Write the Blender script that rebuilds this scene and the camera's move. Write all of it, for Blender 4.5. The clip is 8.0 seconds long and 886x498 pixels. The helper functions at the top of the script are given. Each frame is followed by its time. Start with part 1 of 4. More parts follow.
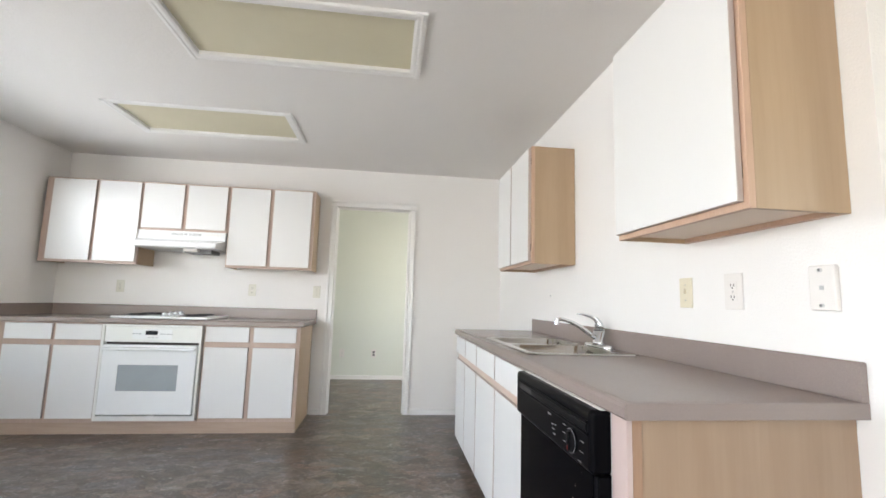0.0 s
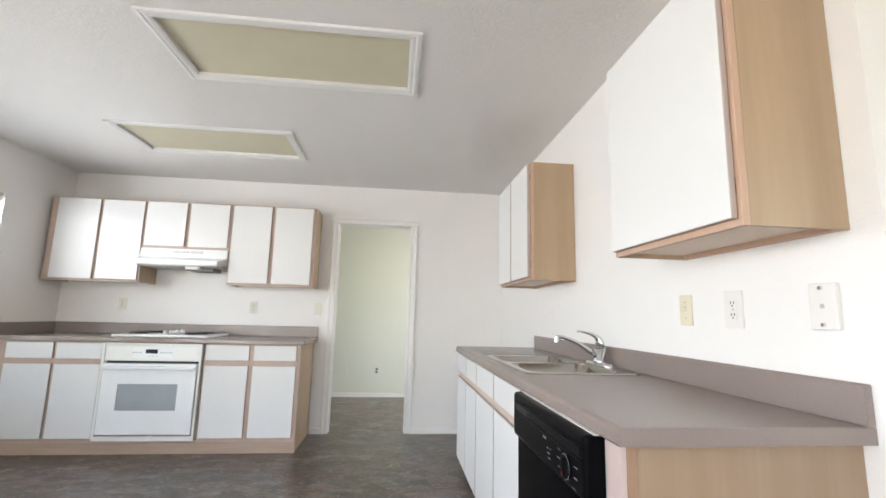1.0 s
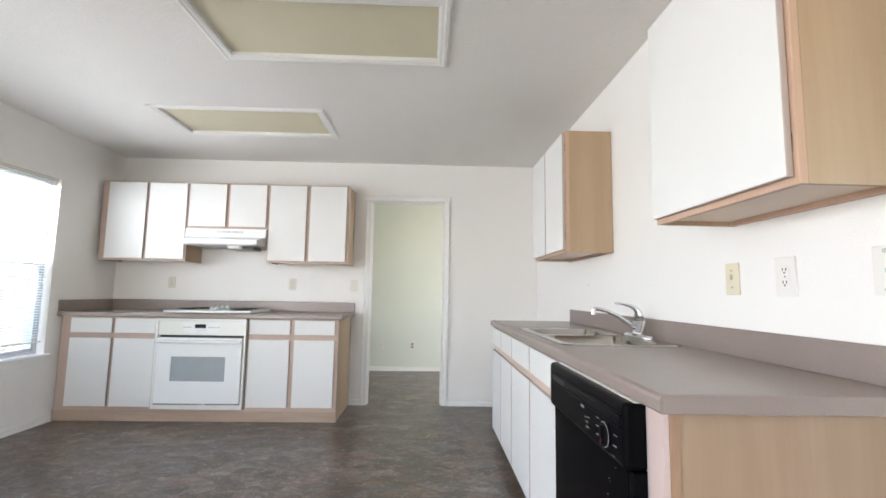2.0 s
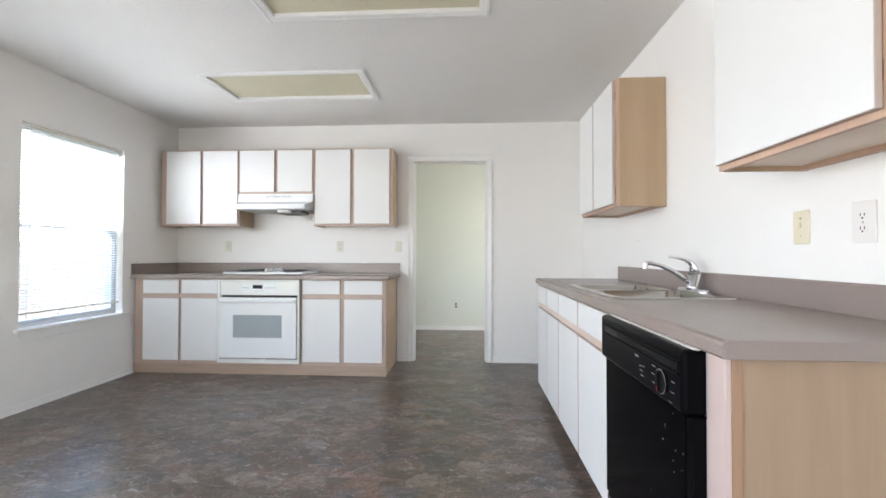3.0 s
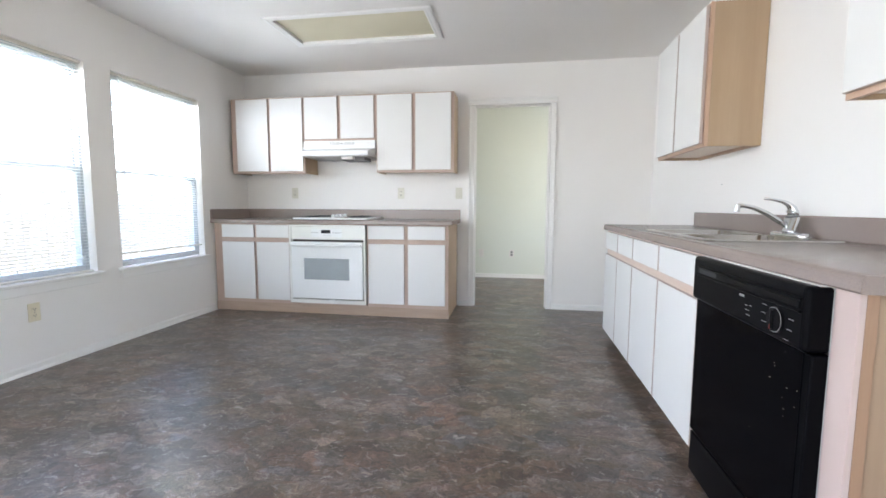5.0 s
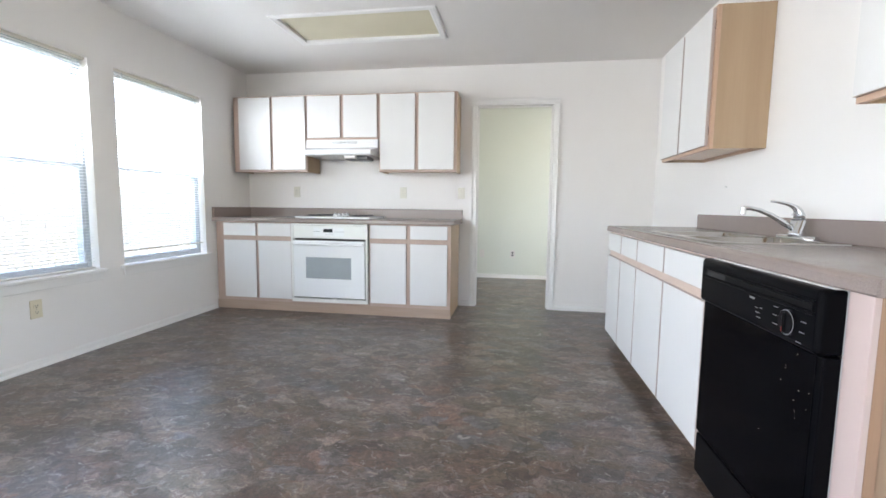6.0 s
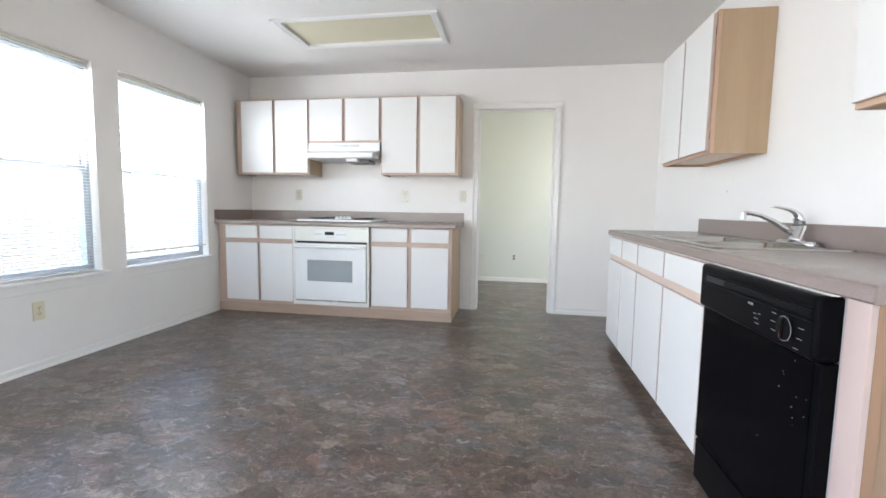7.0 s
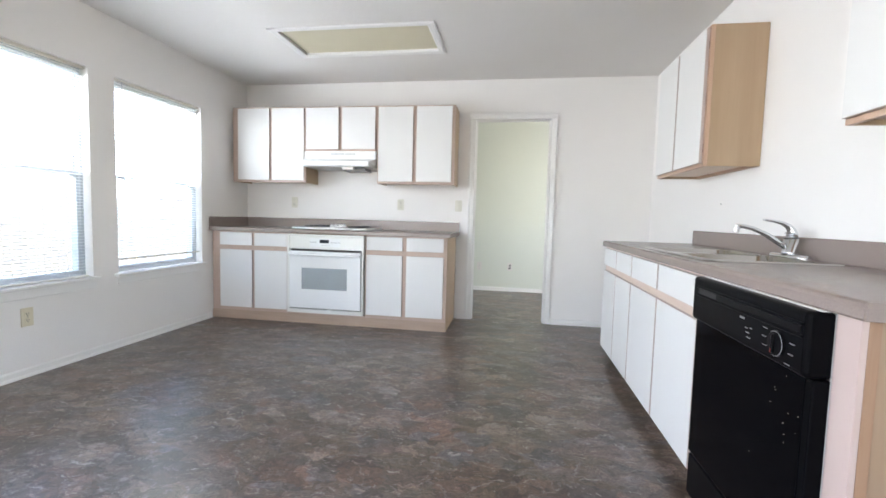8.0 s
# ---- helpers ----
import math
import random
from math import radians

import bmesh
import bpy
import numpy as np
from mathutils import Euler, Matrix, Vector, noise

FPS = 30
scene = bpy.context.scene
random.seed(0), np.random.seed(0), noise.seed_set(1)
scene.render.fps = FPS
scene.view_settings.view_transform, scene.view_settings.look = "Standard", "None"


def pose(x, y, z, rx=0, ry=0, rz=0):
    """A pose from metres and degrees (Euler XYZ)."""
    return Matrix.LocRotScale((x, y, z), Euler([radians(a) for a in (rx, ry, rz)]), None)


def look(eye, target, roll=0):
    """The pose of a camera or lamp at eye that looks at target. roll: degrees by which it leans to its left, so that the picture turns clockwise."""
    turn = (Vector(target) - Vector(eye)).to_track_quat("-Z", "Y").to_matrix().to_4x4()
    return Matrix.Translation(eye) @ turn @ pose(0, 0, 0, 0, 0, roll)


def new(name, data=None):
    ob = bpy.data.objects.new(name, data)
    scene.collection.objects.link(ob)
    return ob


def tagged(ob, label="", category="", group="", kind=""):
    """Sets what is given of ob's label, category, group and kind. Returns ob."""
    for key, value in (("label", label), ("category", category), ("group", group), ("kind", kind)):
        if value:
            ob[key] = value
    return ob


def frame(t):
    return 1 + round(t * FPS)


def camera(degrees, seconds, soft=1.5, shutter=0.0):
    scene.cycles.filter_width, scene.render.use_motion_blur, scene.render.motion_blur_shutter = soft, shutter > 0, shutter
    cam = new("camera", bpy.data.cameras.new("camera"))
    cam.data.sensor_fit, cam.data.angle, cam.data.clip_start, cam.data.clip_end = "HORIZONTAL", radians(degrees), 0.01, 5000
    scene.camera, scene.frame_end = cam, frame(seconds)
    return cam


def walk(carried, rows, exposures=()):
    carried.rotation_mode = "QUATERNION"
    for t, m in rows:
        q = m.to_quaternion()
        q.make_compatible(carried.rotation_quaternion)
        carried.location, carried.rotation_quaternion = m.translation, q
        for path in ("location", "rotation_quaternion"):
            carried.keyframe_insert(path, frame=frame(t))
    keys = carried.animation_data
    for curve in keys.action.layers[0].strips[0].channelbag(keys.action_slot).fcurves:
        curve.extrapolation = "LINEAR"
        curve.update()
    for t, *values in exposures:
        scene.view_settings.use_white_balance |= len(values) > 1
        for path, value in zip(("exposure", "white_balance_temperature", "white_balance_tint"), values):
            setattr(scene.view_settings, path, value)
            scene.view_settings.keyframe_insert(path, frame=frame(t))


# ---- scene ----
cam = camera(90.6, 8.0, soft=1.6)
EXPOSURE = 2.76
PATH = [
    (0, (-1.157, -4.515, 1.12), (-0.921, -2.544, 1.358), 1.7),
    (0.5, (-1.132, -4.511, 1.138), (-0.914, -2.547, 1.45), 1.3),
    (1, (-1.11, -4.504, 1.137), (-0.904, -2.538, 1.44), 1.4),
    (2.5, (-1.119, -4.489, 1.097), (-1.154, -2.493, 1.216), 0.5),
    (3, (-1.147, -4.5, 1.082), (-1.265, -2.503, 1.113), 0.1),
    (3.5, (-1.185, -4.508, 1.069), (-1.386, -2.519, 1.02), -0.4),
    (4, (-1.222, -4.516, 1.054), (-1.493, -2.538, 0.937), -0.4),
    (4.5, (-1.262, -4.525, 1.041), (-1.577, -2.559, 0.849), -0.2),
    (6, (-1.333, -4.534, 1.038), (-1.647, -2.568, 0.845), 0.7),
    (6.5, (-1.332, -4.535, 1.041), (-1.654, -2.57, 0.856), 0.7),
    (7, (-1.321, -4.536, 1.044), (-1.646, -2.571, 0.863), 0.9),
    (7.5, (-1.309, -4.528, 1.043), (-1.626, -2.562, 0.863), 1.1),
    (8, (-1.305, -4.524, 1.05), (-1.618, -2.553, 0.908), 1.5),
]
walk(cam, [(t, look(eye, target, roll)) for t, eye, target, roll in PATH], exposures=[(0.0, EXPOSURE - 0.04, 6530, 12), (1.2, EXPOSURE - 0.04, 6510, 12), (4.5, EXPOSURE - 0.02, 6230, 12), (8.0, EXPOSURE + 0.05, 6240, 12)])

# ---- world, sun, large lights ----
SUN_ELEVATION, SUN_AZIMUTH = radians(52), radians(140)
world = bpy.data.worlds.new("daylight")
scene.world = world
world.use_nodes = True
wn = world.node_tree.nodes
sky = wn.new("ShaderNodeTexSky")
sky.sky_type, sky.sun_disc = "NISHITA", False
sky.sun_elevation, sky.sun_rotation = SUN_ELEVATION, SUN_AZIMUTH
wn["Background"].inputs["Strength"].default_value = 0.15
world.node_tree.links.new(sky.outputs["Color"], wn["Background"].inputs["Color"])

sun_data = bpy.data.lights.new("sun", "SUN")
sun_data.energy, sun_data.angle, sun_data.color = 5.0, radians(0.5), (1.0, 0.95, 0.88)
sun = new("sun", sun_data)
sun_way = Vector((math.sin(SUN_AZIMUTH) * math.cos(SUN_ELEVATION), math.cos(SUN_AZIMUTH) * math.cos(SUN_ELEVATION), math.sin(SUN_ELEVATION)))
sun.matrix_world = look(sun_way * 30, (0, 0, 0))


def window_lamp(name, eye, target, width, height, watts, colour):
    """Area lamp set in an opening, standing in for light from outdoors."""
    data = bpy.data.lights.new(name, "AREA")
    data.shape, data.size, data.size_y, data.energy, data.color = "RECTANGLE", width, height, watts, colour
    ob = new(name, data)
    ob.matrix_world = look(eye, target)
    return ob


# Added cool and warm lamps in an unseen, assumed west opening.
window_lamp("added_west_sky_light", (-4.30, -5.75, 1.08), (0, -5.75, -1.4), 2.4, 2.0, 16, (0.92, 0.955, 1.0))
window_lamp("added_west_bounce_light", (-4.33, -5.75, 1.08), (0, -5.75, 2.6), 2.4, 2.0, 5.4, (1.0, 0.93, 0.81))
# Added lamp behind the viewpoint to lift the north side; window assumed.
window_lamp("added_south_light", (-1.9, -7.53, 1.35), (-1.9, 0, -2.6), 1.7, 1.2, 2.4, (0.96, 0.98, 1.0))
# Added lamp from the unseen east side, to brighten the west wall.
window_lamp("added_east_light", (3.02, -5.9, 1.35), (-4.2, -5.0, 1.2), 2.3, 1.4, 3.0, (1.0, 0.97, 0.92))
window_lamp("upper_sash_light", (-4.43, -1.188, 1.66), (0, -1.188, -0.6), 0.90, 0.70, 4.2, (0.90, 0.95, 1.0))
window_lamp("upper_sash_light", (-4.43, -2.31, 1.66), (0, -2.31, -0.6), 0.90, 0.70, 4.2, (0.90, 0.95, 1.0))
# Added lamp out of view that lights the room past the doorway.
window_lamp("added_far_room_light", (0.9, 1.0, 1.45), (-2.0, 1.0, 1.3), 1.2, 1.2, 4.9, (1.0, 0.98, 0.93))


# ---- materials ----
def srgb(r, g, b):
    return tuple(((c / 255 + 0.055) / 1.055) ** 2.4 if c > 10 else c / 255 / 12.92 for c in (r, g, b)) + (1.0,)


class Nodes:
    """Short hand for a node tree."""

    def __init__(self, name):
        self.mat = bpy.data.materials.new(name)
        self.mat.use_nodes = True
        self.tree = self.mat.node_tree
        self.bsdf = self.tree.nodes["Principled BSDF"]
        self.coord = self.tree.nodes.new("ShaderNodeTexCoord").outputs["Object"]

    def link(self, a, b):
        self.tree.links.new(a, b)

    def scaled(self, scale, source=None):
        n = self.tree.nodes.new("ShaderNodeMapping")
        n.inputs["Scale"].default_value = scale
        self.link(source or self.coord, n.inputs["Vector"])
        return n.outputs["Vector"]

    def noise(self, scale, detail=4.0, rough=0.55, vector=None, distortion=0.0):
        n = self.tree.nodes.new("ShaderNodeTexNoise")
        n.inputs["Scale"].default_value, n.inputs["Detail"].default_value = scale, detail
        n.inputs["Roughness"].default_value, n.inputs["Distortion"].default_value = rough, distortion
        self.link(vector or self.coord, n.inputs["Vector"])
        return n

    def voronoi(self, scale, vector=None, feature="F1"):
        n = self.tree.nodes.new("ShaderNodeTexVoronoi")
        n.feature = feature
        n.inputs["Scale"].default_value = scale
        self.link(vector or self.coord, n.inputs["Vector"])
        return n

    def ramp(self, source, stops, mode="LINEAR"):
        n = self.tree.nodes.new("ShaderNodeValToRGB")
        n.color_ramp.interpolation = mode
        e = n.color_ramp.elements
        while len(e) < len(stops):
            e.new(0.5)
        for k, (at, col) in enumerate(stops):
            e[k].position, e[k].color = at, col
        self.link(source, n.inputs["Fac"])
        return n.outputs["Color"]

    def mix(self, factor, a, b, blend="MIX"):
        n = self.tree.nodes.new("ShaderNodeMix")
        n.data_type, n.blend_type = "RGBA", blend
        for value, socket in ((factor, n.inputs[0]), (a, n.inputs[6]), (b, n.inputs[7])):
            if hasattr(value, "links"):
                self.link(value, socket)
            else:
                socket.default_value = value
        return n.outputs[2]

    def math(self, op, a, b):
        n = self.tree.nodes.new("ShaderNodeMath")
        n.operation = op
        for value, socket in ((a, n.inputs[0]), (b, n.inputs[1])):
            if hasattr(value, "links"):
                self.link(value, socket)
            else:
                socket.default_value = value
        return n.outputs[0]

    def bump(self, height, strength, distance):
        n = self.tree.nodes.new("ShaderNodeBump")
        n.inputs["Strength"].default_value, n.inputs["Distance"].default_value = strength, distance
        self.link(height, n.inputs["Height"])
        self.link(n.outputs["Normal"], self.bsdf.inputs["Normal"])

    def set(self, colour=None, rough=None, metal=None):
        for key, value in (("Base Color", colour), ("Roughness", rough), ("Metallic", metal)):
            if value is None:
                continue
            if hasattr(value, "links"):
                self.link(value, self.bsdf.inputs[key])
            else:
                self.bsdf.inputs[key].default_value = value
        return self.mat


def shade(c, k):
    return tuple(min(1.0, v * k) for v in c[:3]) + (1.0,)


def painted(name, colour, rough=0.5, peel=0.0, peel_scale=160, vary=0.06, large=1.3, patchy=0.14):
    """Paint or plastic: slight clouding at two scales, and an orange-peel relief."""
    n = Nodes(name)
    big, fine = n.noise(large, 3), n.noise(38, 4)
    a = n.mix(big.outputs["Fac"], shade(colour, 1 - vary), shade(colour, 1 + vary * 0.6))
    b = n.mix(0.22, a, n.mix(fine.outputs["Fac"], shade(colour, 1 - vary), shade(colour, 1 + vary)))
    r = n.math("ADD", n.math("MULTIPLY", big.outputs["Fac"], patchy), rough - patchy / 2)
    if peel:
        n.bump(n.noise(peel_scale, 3, 0.6).outputs["Fac"], peel, 0.004)
    return n.set(b, r)


def wood(name, light, dark, axis="z", rough=0.42, grain=1.0):
    """Pale veneer, grain along one axis."""
    n = Nodes(name)
    stretch = {"x": (1.6, 34, 34), "y": (34, 1.6, 34), "z": (34, 34, 1.6)}[axis]
    low = {"x": (0.5, 6, 6), "y": (6, 0.5, 6), "z": (6, 6, 0.5)}[axis]
    fine = n.noise(2.2, 6, 0.65, n.scaled(stretch), 0.4)
    wide = n.noise(1.1, 3, 0.5, n.scaled(low), 0.9)
    a = n.ramp(wide.outputs["Fac"], [(0.22, shade(dark, 1.02)), (0.74, light)])
    c = n.mix(0.35 * grain, a, n.ramp(fine.outputs["Fac"], [(0.34, dark), (0.6, light)]))
    n.bump(fine.outputs["Fac"], 0.08, 0.001)
    return n.set(c, rough)


M_WALL = painted("wall paint", (0.84, 0.82, 0.80, 1), 0.62, 0.35, 130, 0.03)
M_WALL_FAR = painted("pale green paint", (0.745, 0.77, 0.705, 1), 0.62, 0.3, 130, 0.04)
M_TRIM = painted("trim enamel", (0.83, 0.82, 0.805, 1), 0.32, 0.05, 90, 0.03)
M_WHITE = painted("white laminate", (0.75, 0.745, 0.735, 1), 0.40, 0.02, 60, 0.02)
M_ENAMEL = painted("white appliance enamel", (0.83, 0.84, 0.84, 1), 0.2, 0.0, 60, 0.015)
M_CREAM = painted("cream appliance trim", (0.80, 0.80, 0.765, 1), 0.25, 0.0, 60, 0.02)
M_ALMOND = painted("almond plastic", (0.70, 0.64, 0.49, 1), 0.35, 0.0, 60, 0.03)
M_IVORY = painted("ivory plastic", (0.69, 0.67, 0.585, 1), 0.35, 0.0, 60, 0.03)
M_PLATE = painted("white plastic", (0.78, 0.75, 0.72, 1), 0.35, 0.0, 60, 0.03)
M_SLOT = painted("dark slot", (0.03, 0.025, 0.02, 1), 0.6)
M_FRAME = wood("maple face frame", srgb(198, 176, 162), srgb(178, 154, 140), "z", 0.4)
M_FRAME_X = wood("maple rail", srgb(198, 176, 162), srgb(178, 154, 140), "x", 0.4)
M_FRAME_Y = wood("maple rail lengthwise", srgb(214, 194, 182), srgb(198, 176, 162), "y", 0.4)
M_SIDE = wood("maple side panel", srgb(184, 160, 132), srgb(169, 144, 116), "z", 0.45, 0.6)
# Melamine of the cabinet undersides; warm bounced light is mixed into its colour.
M_UNDER = painted("bounce-warmed melamine", srgb(228, 210, 192), 0.5, 0.0, 60, 0.05)
M_PANEL = wood("maple end panel", srgb(166, 142, 119), srgb(149, 123, 100), "z", 0.45, 0.6)
M_STILE = wood("darker maple stile", srgb(166, 134, 110), srgb(146, 114, 90), "z", 0.45)
M_EDGE = wood("end grain stile", srgb(204, 174, 152), srgb(188, 155, 131), "z", 0.45)
M_PINK = painted("pale pink primed filler", srgb(196, 176, 170), 0.5, 0.05, 90, 0.04)
M_TOE = wood("toe kick board", srgb(188, 166, 148), srgb(164, 142, 124), "x", 0.55)
M_BLIND = painted("blind slat vinyl", (0.82, 0.83, 0.82, 1), 0.4, 0.0, 60, 0.02)
slat_out = M_BLIND.node_tree.nodes["Material Output"]
slat_thin = M_BLIND.node_tree.nodes.new("ShaderNodeBsdfTranslucent")
slat_thin.inputs["Color"].default_value = (0.85, 0.86, 0.86, 1)
slat_mix = M_BLIND.node_tree.nodes.new("ShaderNodeMixShader")
slat_mix.inputs[0].default_value = 0.55
M_BLIND.node_tree.links.new(M_BLIND.node_tree.nodes["Principled BSDF"].outputs[0], slat_mix.inputs[1])
M_BLIND.node_tree.links.new(slat_thin.outputs[0], slat_mix.inputs[2])
M_BLIND.node_tree.links.new(slat_mix.outputs[0], slat_out.inputs["Surface"])
M_RAIL = painted("blind head rail", (0.70, 0.66, 0.59, 1), 0.45, 0.0, 60, 0.04)
# White sash; its shade against the bright sky is put into this grey.
M_SASH = painted("shaded white sash", (0.50, 0.525, 0.55, 1), 0.35, 0.0, 60, 0.03)
M_FILTER = painted("grey filter mesh", (0.20, 0.20, 0.205, 1), 0.45, 0.4, 400)
M_GREY_PANEL = painted("vent grey", (0.48, 0.48, 0.48, 1), 0.4)
M_BLACK = painted("black appliance plastic", (0.003, 0.003, 0.004, 1), 0.30, 0.0, 200, 0.1, 3.0, 0.06)
M_BLACK.node_tree.nodes["Principled BSDF"].inputs["Specular IOR Level"].default_value = 0.05
M_KNOB = painted("matt black knob", (0.004, 0.004, 0.005, 1), 0.4)
M_KNOB.node_tree.nodes["Principled BSDF"].inputs["Specular IOR Level"].default_value = 0.12
M_MARK = painted("printed grey marks", (0.30, 0.30, 0.31, 1), 0.4)
M_SPECK = painted("dried paint", (0.62, 0.56, 0.46, 1), 0.6, 0.0, 60, 0.2, 40)
M_COIL = painted("burner coil iron", (0.02, 0.02, 0.022, 1), 0.5)
M_PAN = painted("drip pan steel", (0.06, 0.06, 0.065, 1), 0.3)
M_RED = painted("red pointer", (0.35, 0.03, 0.02, 1), 0.4)


def ceiling_material():
    n = Nodes("knockdown ceiling")
    big, mid = n.noise(1.0, 3), n.noise(55, 5, 0.62, None, 0.6)
    flat = n.ramp(mid.outputs["Fac"], [(0.44, (0, 0, 0, 1)), (0.58, (1, 1, 1, 1))])
    n.bump(flat, 0.27, 0.005)
    return n.set(n.mix(big.outputs["Fac"], (0.765, 0.742, 0.72, 1), (0.82, 0.797, 0.775, 1)), 0.85)


def floor_material():
    """Sheet vinyl printed with mottled slate chips."""
    n = Nodes("slate pattern vinyl")
    warp = n.noise(8.5, 6, 0.7)
    vec = n.tree.nodes.new("ShaderNodeVectorMath")
    vec.operation = "MULTIPLY_ADD"
    n.link(warp.outputs["Color"], vec.inputs[0])
    vec.inputs[1].default_value = (0.15, 0.15, 0.0)
    n.link(n.coord, vec.inputs[2])
    turned = n.tree.nodes.new("ShaderNodeMapping")
    turned.inputs["Rotation"].default_value = (0, 0, 0.6)
    turned.inputs["Scale"].default_value = (1.0, 1.35, 1.0)
    n.link(vec.outputs[0], turned.inputs["Vector"])
    other = n.tree.nodes.new("ShaderNodeMapping")
    other.inputs["Rotation"].default_value = (0, 0, -0.95)
    other.inputs["Scale"].default_value = (1.0, 1.9, 1.0)
    other.inputs["Location"].default_value = (3.1, 7.7, 0)
    n.link(vec.outputs[0], other.inputs["Vector"])
    patch = n.noise(3.4, 9, 0.72, turned.outputs["Vector"], 2.6)
    rust = n.noise(5.0, 8, 0.7, other.outputs["Vector"], 2.2)
    chips = n.voronoi(8.0, turned.outputs["Vector"])
    pick = n.tree.nodes.new("ShaderNodeSeparateColor")
    n.link(chips.outputs["Color"], pick.inputs["Color"])
    flakes = n.voronoi(5.8, other.outputs["Vector"])
    tint = n.tree.nodes.new("ShaderNodeSeparateColor")
    n.link(flakes.outputs["Color"], tint.inputs["Color"])
    flake = n.ramp(tint.outputs[1], [(0.0, srgb(58, 50, 47)), (0.16, srgb(120, 96, 84)), (0.30, srgb(80, 84, 92)), (0.44, srgb(122, 108, 96)), (0.58, srgb(98, 104, 114)), (0.72, srgb(92, 76, 62)), (0.86, srgb(102, 98, 88)), (1.0, srgb(146, 138, 130))])
    base = n.ramp(patch.outputs["Fac"], [(0.30, srgb(50, 44, 43)), (0.40, srgb(90, 74, 67)), (0.46, srgb(116, 102, 95)), (0.50, srgb(74, 70, 72)), (0.55, srgb(108, 109, 116)), (0.62, srgb(142, 139, 140)), (0.70, srgb(82, 70, 65))])
    brown = n.ramp(rust.outputs["Fac"], [(0.38, srgb(60, 50, 47)), (0.50, srgb(116, 90, 78)), (0.56, srgb(98, 76, 66)), (0.66, srgb(140, 120, 108))])
    both = n.mix(n.ramp(rust.outputs["Fac"], [(0.46, (0.1, 0.1, 0.1, 1)), (0.56, (0.75, 0.75, 0.75, 1))]), base, brown)
    both = n.mix(0.60, both, flake)
    cell = n.ramp(pick.outputs[0], [(0.0, (0.64, 0.62, 0.62, 1)), (0.5, (0.98, 0.96, 0.95, 1)), (1.0, (1.36, 1.36, 1.38, 1))])
    small = n.ramp(n.noise(30, 6, 0.7, other.outputs["Vector"], 1.5).outputs["Fac"], [(0.34, (0.46, 0.45, 0.45, 1)), (0.5, (1.0, 0.99, 0.98, 1)), (0.66, (1.75, 1.72, 1.70, 1))])
    both = n.mix(1.0, n.mix(1.0, both, cell, "MULTIPLY"), small, "MULTIPLY")
    cloud = n.noise(1.4, 4, 0.6)
    tone = n.ramp(cloud.outputs["Fac"], [(0.3, (0.62, 0.595, 0.56, 1)), (0.7, (0.98, 0.945, 0.90, 1))])
    streak = n.noise(12, 6, 0.72, other.outputs["Vector"], 2.2)
    veins = n.ramp(streak.outputs["Fac"], [(0.59, (0, 0, 0, 1)), (0.66, (1, 1, 1, 1))])
    col = n.mix(1.0, both, tone, "MULTIPLY")
    col = n.mix(n.math("MULTIPLY", veins, 0.7), col, srgb(162, 156, 152))
    edges = n.voronoi(6.5, other.outputs["Vector"], "DISTANCE_TO_EDGE")
    line = n.ramp(edges.outputs["Distance"], [(0.0, (1, 1, 1, 1)), (0.045, (0, 0, 0, 1))])
    part_on = n.ramp(n.noise(9, 3, 0.6).outputs["Fac"], [(0.48, (0, 0, 0, 1)), (0.6, (1, 1, 1, 1))])
    part_off = n.ramp(n.noise(12, 3, 0.6, turned.outputs["Vector"]).outputs["Fac"], [(0.52, (0, 0, 0, 1)), (0.62, (1, 1, 1, 1))])
    col = n.mix(n.math("MULTIPLY", n.math("MULTIPLY", line, part_on), 0.7), col, srgb(56, 48, 45))
    col = n.mix(n.math("MULTIPLY", n.math("MULTIPLY", line, part_off), 0.65), col, srgb(150, 146, 146))
    for turn, shift, tone_light, tone_dark in ((0.55, 0.0, srgb(176, 172, 168), srgb(40, 36, 36)), (-0.25, 5.3, srgb(160, 148, 138), srgb(46, 38, 34))):
        lay = n.tree.nodes.new("ShaderNodeMapping")
        lay.inputs["Rotation"].default_value = (0, 0, turn)
        lay.inputs["Scale"].default_value = (1.0, 4.6, 1.0)
        lay.inputs["Location"].default_value = (shift, shift, 0)
        n.link(vec.outputs[0], lay.inputs["Vector"])
        stroke = n.noise(9.0, 4, 0.62, lay.outputs["Vector"], 0.5).outputs["Fac"]
        col = n.mix(n.math("MULTIPLY", n.ramp(stroke, [(0.635, (0, 0, 0, 1)), (0.675, (1, 1, 1, 1))]), 0.62), col, tone_light)
        col = n.mix(n.math("MULTIPLY", n.ramp(stroke, [(0.335, (1, 1, 1, 1)), (0.375, (0, 0, 0, 1))]), 0.6), col, tone_dark)
    place = n.tree.nodes.new("ShaderNodeSeparateXYZ")
    n.link(n.coord, place.inputs[0])
    wobble = n.math("MULTIPLY", n.noise(2.0, 2).outputs["Fac"], 0.006)
    off = n.math("ABSOLUTE", n.math("ADD", n.math("ADD", place.outputs[0], 1.247), wobble), 0.0)
    col = n.mix(n.math("MULTIPLY", n.math("LESS_THAN", off, 0.0018), 0.45), col, srgb(48, 42, 40))
    grit = n.noise(180, 3, 0.6)
    n.bump(grit.outputs["Fac"], 0.12, 0.0015)
    rough = n.math("ADD", n.math("MULTIPLY", cloud.outputs["Fac"], 0.14), 0.25)
    n.bsdf.inputs["Specular IOR Level"].default_value = 0.68
    return n.set(col, rough)


